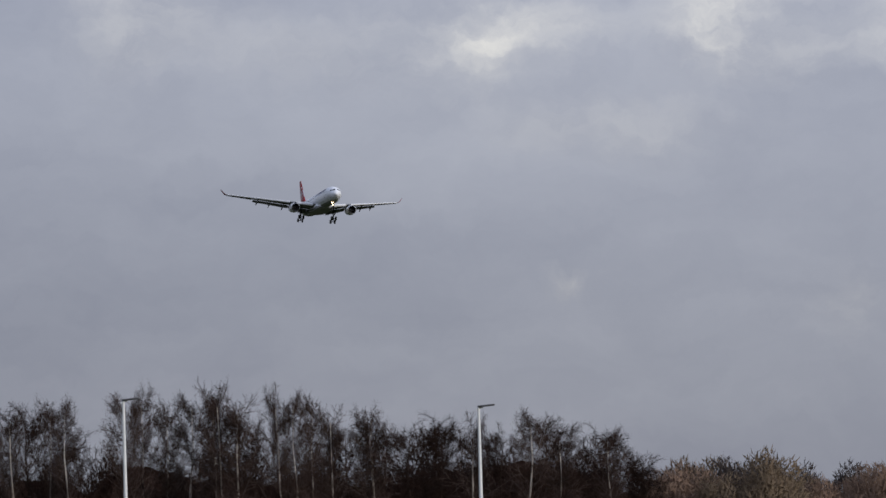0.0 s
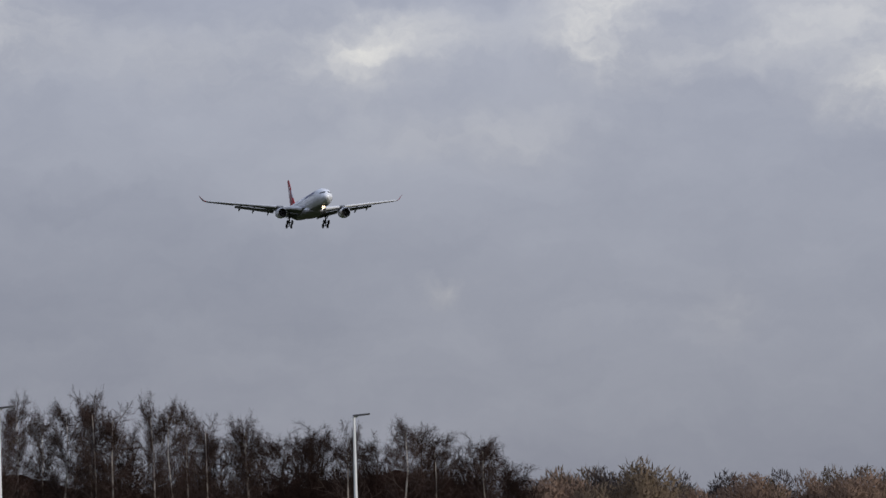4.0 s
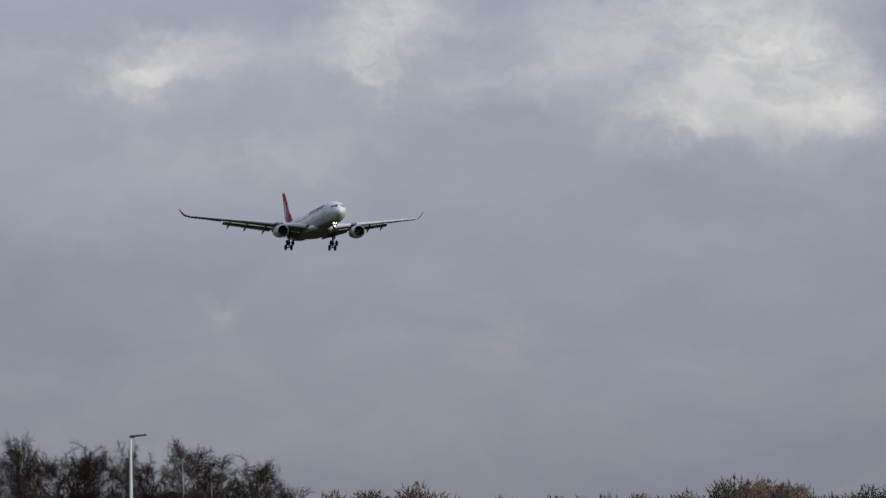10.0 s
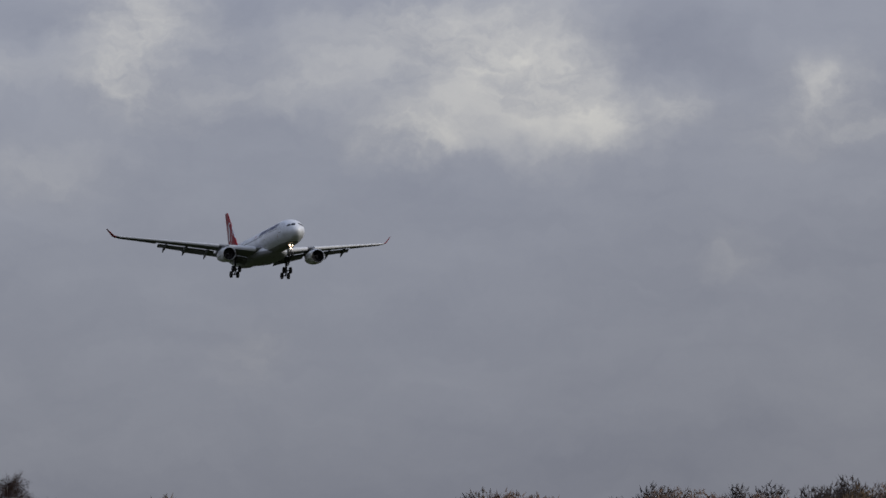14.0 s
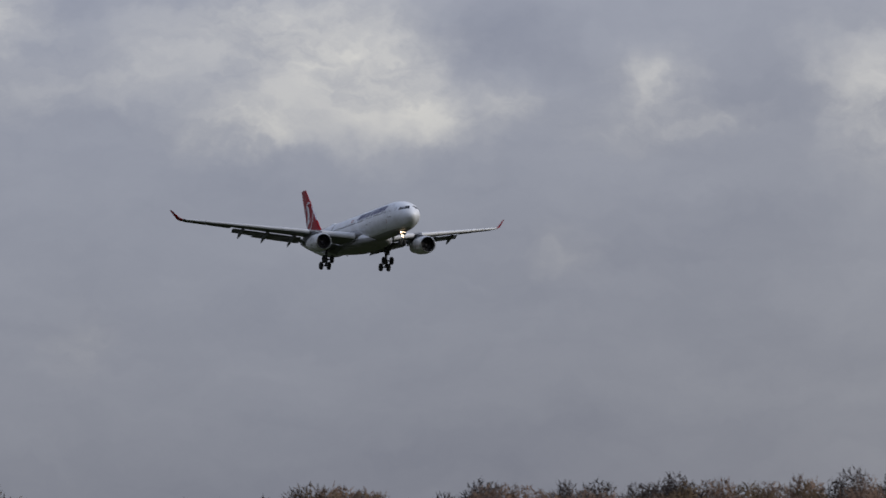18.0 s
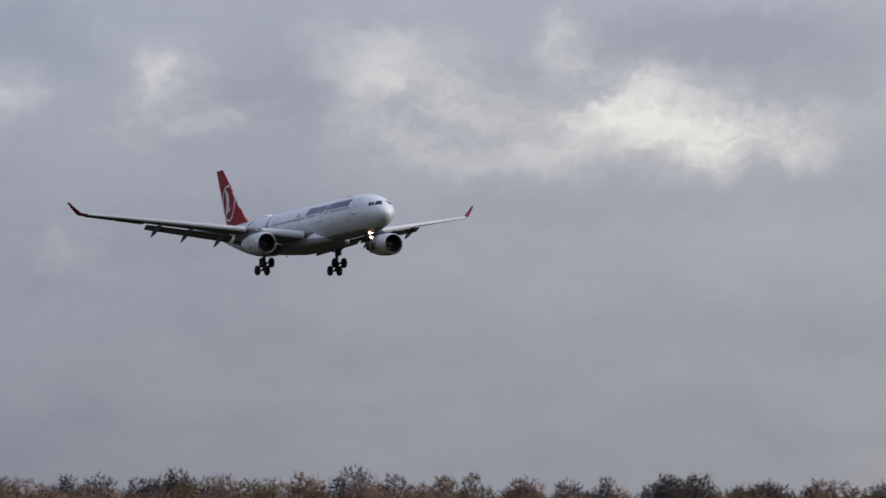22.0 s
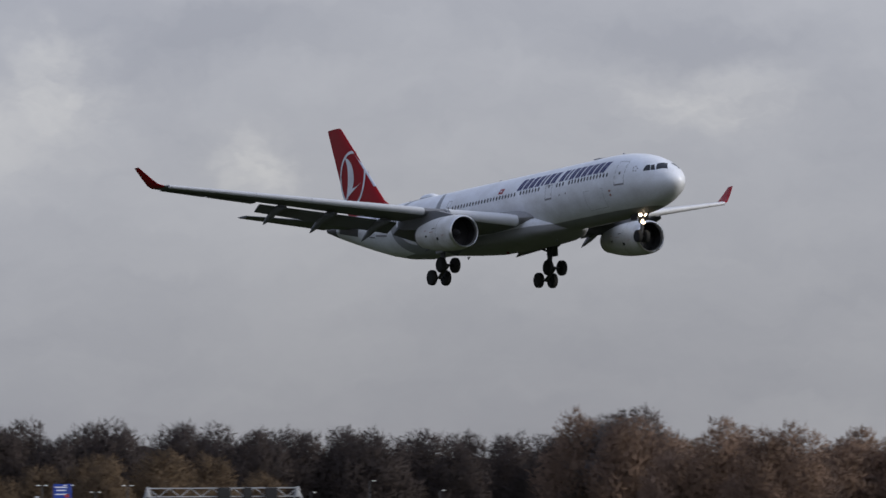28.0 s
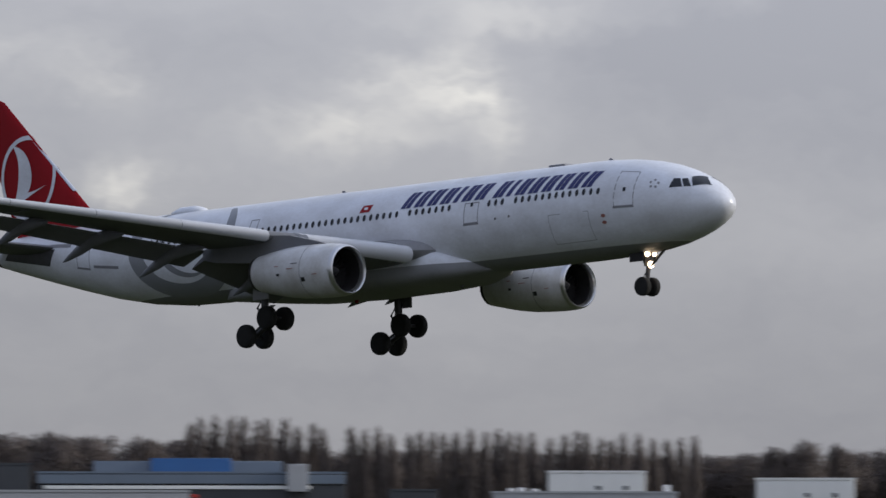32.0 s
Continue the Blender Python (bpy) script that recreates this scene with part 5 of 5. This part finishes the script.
def shed(bearing0, bearing1, dist, top, name, label, wall, roof, dep=30.0, slope=0.0, turn=0.0):
    w = dist * radians(bearing1 - bearing0)
    z = rise_to_z(top, dist)
    ob = thing(name, facing((bearing0 + bearing1) / 2, dist, turn), label, "building", "airport sheds")
    part("wall", box(0, dep / 2, z / 2 - 0.5, w, dep, z + 1.0, 0.05), M[wall], ob)
    n = max(3, int(w / 5))
    rib = mesh_data("cladding_panel", box(0, 0, 0, w / n - 0.06, 0.1, z - 0.2, 0.02), M[wall], False)
    for i in range(n):
        part("cladding_panel", rib, None, ob, m=Matrix.Translation((-w / 2 + (i + 0.5) * w / n, -0.04, z / 2 - 0.1)))
    part("roof", loft([[(-w / 2 - 0.15, -0.15, z), (w / 2 + 0.15, -0.15, z), (w / 2 + 0.15, dep, z + slope), (-w / 2 - 0.15, dep, z + slope)], [(-w / 2 - 0.15, -0.15, z + 0.3), (w / 2 + 0.15, -0.15, z + 0.3), (w / 2 + 0.15, dep, z + 0.3 + slope), (-w / 2 - 0.15, dep, z + 0.3 + slope)]]), M[roof], ob, smooth=False)
    return ob, w, z


# grey hangar with glazed end, its lower front and dark annex
ob, w, z = shed(-50.187, -49.341, 1180, 0.425, "hangar", "pale grey hangar with sloping roof end and glazed corner", "roof_grey", "roof_grey", 26)
for i in range(4):
    for k in range(2):
        part("window", box(-w / 2 + 1.2 + i * 1.35, -0.14, z - 1.5 - k * 1.2, 1.1, 0.12, 0.95, 0.02), M["glass"], ob)
part("skylight", box(-w / 2 + 5.0, 2, z + 0.75, 5.6, 2.0, 0.35, 0.08), M["wall_white"], ob)
part("sloped_end", loft([[(w / 2, 0, 0), (w / 2 + 2.6, 0, 0), (w / 2 + 2.6, 20, 0), (w / 2, 20, 0)], [(w / 2, 0, z), (w / 2 + 0.3, 0, z), (w / 2 + 0.3, 20, z), (w / 2, 20, z)]]), M["roof_grey"], ob, smooth=False)
ob, w, z = shed(-50.864, -48.953, 1120, 0.288, "low_building", "long low grey building in front of the hangar", "roof_grey", "roof_grey", 20)
for x, hh in ((-15, 0.5), (-12.5, 0.7), (-9.8, 0.4), (-7, 0.5), (-13.8, 0.35), (-4.0, 0.9)):
    part("roof_unit", box(x, 4, z + 0.3 + hh / 2, 1.0, 0.9, hh, 0.04), M["wall_white"], ob)
shed(-49.301, -48.574, 1230, 0.385, "annex", "dark clad annex behind the hangar", "facade_dark", "facade_dark", 16)
# blue-roofed terminal
ob, w, z = shed(-48.524, -46.304, 1150, 0.325, "terminal_building", "long blue-grey building with stepped blue roofs and white band", "facade_dark", "roof_paleblue", 30)
part("blue_band", box(0, -0.2, z - 0.8, w, 0.2, 1.3, 0.03), M["roof_paleblue"], ob)
part("white_band", box(-2.0, -0.3, z - 2.0, w - 6, 0.2, 0.5, 0.03), M["wall_white"], ob, "white facade band")
n = 22
for i in range(n):
    part("window", box(-w / 2 + (i + 0.5) * w / n, -0.12, z - 1.35, w / n - 0.25, 0.14, 0.7, 0.02), M["glass"], ob)
z2 = rise_to_z(0.415, 1150)
part("upper_storey", box(-0.5, 14, (z + z2) / 2, 27.4, 14, z2 - z + 0.1, 0.05), M["roof_paleblue"], ob, "pale blue upper storey")
part("blue_roof_block", box(0.0, 12, (z + z2) / 2 + 0.25, 11.7, 12, z2 - z + 0.4, 0.05), M["roof_blue"], ob, "bright blue roof block")
part("stair_tower", box(w * 0.345, -0.4, z - 0.6, 3.0, 3.0, 4.0, 0.05), M["roof_grey"], ob)
for x in (-2.0, 1.0, 4.5):
    part("roof_unit", box(x, 10, z2 + 0.35, 0.8, 0.8, 0.5, 0.03), M["steel"], ob)
shed(-49.420, -47.429, 1040, 0.19, "low_building", "low grey shed roof in front of the terminal", "roof_grey", "roof_grey", 14)
# white gabled halls
for b0, b1, top in ((-44.840, -44.140, 0.335), (-43.340, -42.630, 0.285)):
    ob, w, z = shed(b0, b1, 1150, top, "white_hall", "small white hall with pitched sheet front", "wall_white", "wall_white", 12)
    for x in (w * 0.02, w * 0.3):
        part("hatch", box(x, -0.14, z - 2.2, 0.7, 0.12, 0.6, 0.02), M["facade_dark"], ob)
ob, w, z = shed(-45.239, -43.910, 1080, 0.185, "low_building", "low pale grey shed below the white hall", "roof_grey", "roof_grey", 14)
for x, hh in ((-10, 0.4), (-8.6, 0.5), (-6.8, 0.35), (11.2, 0.9)):
    part("roof_unit", box(x, 4, z + 0.3 + hh / 2, 0.9, 0.9, hh, 0.04), M["wall_white"], ob)
shed(-45.986, -45.637, 1120, 0.2, "low_building", "dark low shed at the terminal's end", "facade_dark", "facade_dark", 14)
shed(-53.004, -52.108, 1100, 0.25, "low_building", "low white flat-roofed building behind bushes", "wall_white", "roof_grey", 12)


def red_box(bearing, dist, rise, w, h, label):
    ob = thing("signal_box", facing(bearing, dist), label, "sign")
    z = rise_to_z(rise, dist)
    part("panel", box(0, 0, z - h / 2, w, 0.4, h, 0.03), M["red_plain"], ob)
    part("post", tube([(0, 0.1, -0.3), (0, 0.1, z - h)], 0.12, 8), M["steel"], ob)
    return ob


red_box(-53.174, 1090, 0.30, 1.4, 1.6, "small red panel on a post by the offices")
red_box(-47.390, 1030, 0.175, 0.9, 0.4, "small red lamp panel on a post")

# road: gantry sign, white trailer and lamp posts in front of the wood
d = 900
sign = thing("road_sign", facing(-64.865, d), "blue motorway sign on a pale goalpost frame", "sign")
z = rise_to_z(0.690, d)
part("panel", box(0, 0, z - 0.83, 2.05, 0.12, 1.66, 0.03), M["sign_blue"], sign, "blue sign panel")
for k, wd in ((0.35, 1.4), (0.7, 1.1), (1.15, 1.3)):
    part("text_bar", box(-0.15, -0.08, z - k, wd, 0.02, 0.13), M["sign_white"], sign, "white lettering bar")
part("sign_mark", box(0.55, -0.08, z - 1.3, 0.5, 0.02, 0.35), M["red_plain"], sign, "small red panel")
zb = rise_to_z(0.582, d)
part("beam", box(-0.7, 0.12, zb, 4.6, 0.16, 0.14, 0.02), M["roof_grey"], sign, "pale cross beam")
for x in (0.25, 1.6, -2.9):
    part("post", tube([(x, 0.12, -0.3), (x, 0.12, zb)], 0.09, 8), M["roof_grey"], sign)
part("signal_case", box(-2.9, 0, zb - 0.15, 0.45, 0.35, 1.0, 0.04), M["roof_grey"], sign, "white signal case")
# motorway gantry: a lattice beam on splayed legs
gantry = thing("road_gantry", facing(-63.71, d), "pale grey lattice motorway gantry with dark signal boxes", "gantry")
z0, z1, w = rise_to_z(0.594, d), rise_to_z(0.655, d), d * radians(1.08)
for y in (-0.45, 0.45):
    for z in (z0, z1):
        part("chord", tube([(-w / 2, y, z), (w / 2, y, z)], 0.07, 6), M["roof_grey"], gantry, "pale beam chord")
    for i in range(14):
        x = -w / 2 + w * i / 14
        part("lattice_bar", tube([(x, y, z0 if i % 2 else z1), (x + w / 14, y, z1 if i % 2 else z0)], 0.045, 5), M["roof_grey"], gantry)
for x in (-w / 2, w / 2):
    part("cap", box(x, 0, (z0 + z1) / 2 + 0.05, 0.35, 1.1, z1 - z0 + 0.25, 0.04), M["roof_grey"], gantry)
    for e in (-0.55, 0.55):
        part("leg", tube([(x, 0, z1), (x + e * 2.4, 0, z0 - 3.0), (x + e * 2.4, 0, -0.3)], 0.14, 8), M["roof_grey"], gantry, "splayed pale leg")
for b, wd in ((-63.70, 1.5), (-63.53, 1.0), (-63.36, 1.5)):
    part("signal_box", box(d * radians(b + 63.71), -0.7, (z0 + z1) / 2 - 0.1, wd, 0.35, 1.25, 0.08), M["dark"], gantry, "dark signal box")
# yellow height barriers at the car parks
for b0, b1, r in ((-66.30, -66.03, 0.566), (-65.60, -65.30, 0.572), (-64.65, -64.33, 0.567)):
    dd = 880
    w, z = dd * radians(b1 - b0), rise_to_z(r, dd)
    bar = thing("height_barrier", facing((b0 + b1) / 2, dd), "yellow height-limit barrier on dark posts", "barrier", "car park height barriers")
    part("beam", box(0, 0, z, w, 0.14, 0.16, 0.02), M["yellow"], bar, "yellow beam")
    for x in (-w / 2 + 0.15, w / 2 - 0.15):
        part("post", tube([(x, 0, -0.3), (x, 0, z)], 0.07, 8), M["steel"], bar)


def road_lamp(b, r, d, double):
    z = rise_to_z(r, d)
    lamp = thing("road_lamp", facing(b, d), "slim grey road lamp with double arms" if double else "slim grey road lamp", "street lamp", "road lamps before the wood")
    part("post", tube([(0, 0, -0.3), (0, 0, z)], [0.10, 0.06], 8), M["steel"], lamp)
    for s in ((-1, 1) if double else (1,)):
        part("arm", tube([(0, 0, z - 0.05), (s * 0.45, 0, z)], 0.035, 6), M["steel"], lamp)
        part("lamp_head", box(s * 0.42, 0, z + 0.02, 0.34, 0.2, 0.1, 0.03), M["wall_white"], lamp, "pale lamp head")


for b, r, two in ((-68.473, 0.727, True), (-68.016, 0.705, True), (-67.740, 0.727, True), (-66.952, 0.73, True), (-66.237, 0.737, True), (-65.012, 0.68, True), (-64.821, 0.68, True), (-64.395, 0.675, True), (-62.650, 0.70, False), (-63.076, 0.62, False),
                  (-71.553, 0.905, False), (-52.208, 0.49, False), (-51.840, 0.465, False), (-51.312, 0.44, False), (-49.351, 0.46, False), (-67.321, 0.63, True), (-66.672, 0.62, True), (-65.824, 0.62, True), (-64.627, 0.63, True), (-62.144, 0.63, False), (-69.977, 0.84, True),
                  (-69.913, 0.754, True), (-69.746, 0.728, False), (-69.697, 0.744, False), (-69.436, 0.844, True), (-69.172, 0.765, True), (-68.980, 0.739, False), (-68.838, 0.747, False), (-68.264, 0.625, False)):
    road_lamp(b, r, 860 if b < -59.959 else 1060, two)


# ---- what moves ----
# seconds, x, y, z of the nose, heading, pitch and bank
FLIGHT = [
    (0, -2546.29, 442.19, 139.57, 2.09, 3.64, -3.48),
    (0.5, -2511.92, 440.46, 137.89, 1.92, 3.95, -0.94),
    (1, -2477.51, 438.71, 136.20, 1.66, 4.29, -0.70),
    (1.5, -2443.09, 436.96, 134.51, 1.54, 4.50, -0.52),
    (2, -2408.65, 435.21, 132.81, 1.26, 4.53, -0.46),
    (2.5, -2374.18, 433.45, 131.11, 1.21, 4.36, -0.51),
    (3, -2339.70, 431.69, 129.40, 0.92, 4.01, -0.58),
    (3.5, -2305.19, 429.93, 127.68, 0.64, 3.53, -0.57),
    (4, -2270.66, 428.15, 125.96, 0.22, 3.04, -0.44),
    (4.5, -2236.11, 426.37, 124.23, 0.09, 2.74, -0.35),
    (6.5, -2097.68, 419.24, 117.26, -0.08, 2.59, -0.45),
    (7, -2063.02, 417.45, 115.50, -0.12, 2.79, -0.51),
    (7.5, -2028.34, 415.65, 113.74, -0.10, 3.04, -0.54),
    (8, -1993.64, 413.84, 111.97, -0.01, 3.31, -0.44),
    (8.5, -1958.92, 412.03, 110.19, 0.15, 3.42, -0.13),
    (9, -1924.17, 410.23, 108.41, 0.40, 3.51, 0.10),
    (9.5, -1889.41, 408.41, 106.62, 0.87, 3.56, -0.14),
    (10, -1854.62, 406.58, 104.83, 0.86, 3.58, -0.49),
    (10.5, -1819.81, 404.76, 103.03, 0.72, 3.57, -0.41),
    (11, -1784.98, 402.93, 101.23, 0.73, 3.64, 0.14),
    (11.5, -1750.17, 400.88, 99.42, 0.89, 3.74, 0.47),
    (12, -1715.35, 398.88, 97.60, 0.86, 3.87, 0.29),
    (12.5, -1680.56, 396.54, 95.33, 0.93, 4.00, -0.32),
    (13, -1645.71, 394.49, 93.06, 1.06, 4.17, -1.11),
    (13.5, -1610.91, 392.04, 90.66, 1.03, 4.30, -1.63),
    (14, -1576.16, 389.39, 88.29, 0.59, 4.35, -1.44),
    (14.5, -1541.47, 386.41, 86.34, 0.57, 4.41, -1.04),
    (16.5, -1401.83, 377.36, 79.08, 1.60, 4.22, -0.05),
    (17, -1366.99, 374.70, 77.49, 1.99, 4.10, -0.50),
    (17.5, -1332.08, 372.22, 75.77, 2.28, 3.98, -0.86),
    (18, -1296.93, 370.56, 74.98, 2.60, 3.80, -0.91),
    (18.5, -1261.79, 368.72, 73.43, 2.83, 3.61, -0.83),
    (19, -1226.77, 366.47, 71.53, 3.06, 3.40, -0.86),
    (19.5, -1191.56, 364.76, 69.63, 3.36, 3.22, -0.96),
    (20, -1156.34, 363.04, 67.71, 3.59, 2.99, -0.71),
    (20.5, -1121.09, 361.33, 65.79, 3.56, 2.86, -0.25),
    (21, -1085.82, 359.61, 63.87, 3.47, 2.75, 0.32),
    (21.5, -1050.53, 357.88, 61.94, 3.39, 2.61, 0.74),
    (22, -1015.22, 356.15, 60.00, 3.40, 2.60, 1.14),
    (22.5, -979.88, 354.41, 58.06, 3.37, 2.71, 1.60),
    (23, -944.53, 352.68, 56.11, 3.06, 3.14, 1.65),
    (23.5, -909.15, 350.93, 54.16, 3.13, 3.63, 1.05),
    (24, -873.75, 349.19, 52.20, 2.79, 4.15, 0.47),
    (24.5, -838.33, 347.44, 50.23, 2.53, 4.60, 0.05),
    (25, -802.89, 345.68, 48.26, 2.08, 4.71, 0.01),
    (25.5, -767.43, 343.92, 46.28, 2.04, 4.59, 0.13),
    (26, -731.94, 342.16, 44.30, 1.47, 4.41, 0.26),
    (26.5, -696.43, 340.40, 42.31, 1.47, 4.22, -0.70),
    (28.5, -554.20, 333.29, 34.29, 1.10, 3.62, -0.13),
    (29, -518.58, 331.50, 32.27, 0.70, 3.70, 0.27),
    (29.5, -482.95, 329.71, 30.24, 0.37, 3.81, 0.03),
    (30, -447.29, 327.91, 28.21, 0.26, 3.62, -0.22),
    (30.3, -425.89, 326.83, 26.99, 0.91, 3.63, -0.35),
    (30.5, -412.07, 325.53, 26.17, 0.65, 3.59, -0.34),
    (31, -375.91, 324.31, 24.13, 0.68, 3.43, -0.17),
    (31.2, -361.63, 323.59, 23.31, 0.57, 3.35, -0.43),
    (31.5, -340.19, 322.50, 22.08, 1.18, 3.35, -1.05),
    (31.7, -325.90, 321.78, 21.26, 1.29, 3.35, -1.26),
    (32, -304.45, 320.69, 20.02, 0.77, 3.37, -1.26),
]


def motions():
    walk(airliner, [(t, pose(x, y, z, bank, -pitch, head)) for t, x, y, z, head, pitch, bank in FLIGHT])


motions()
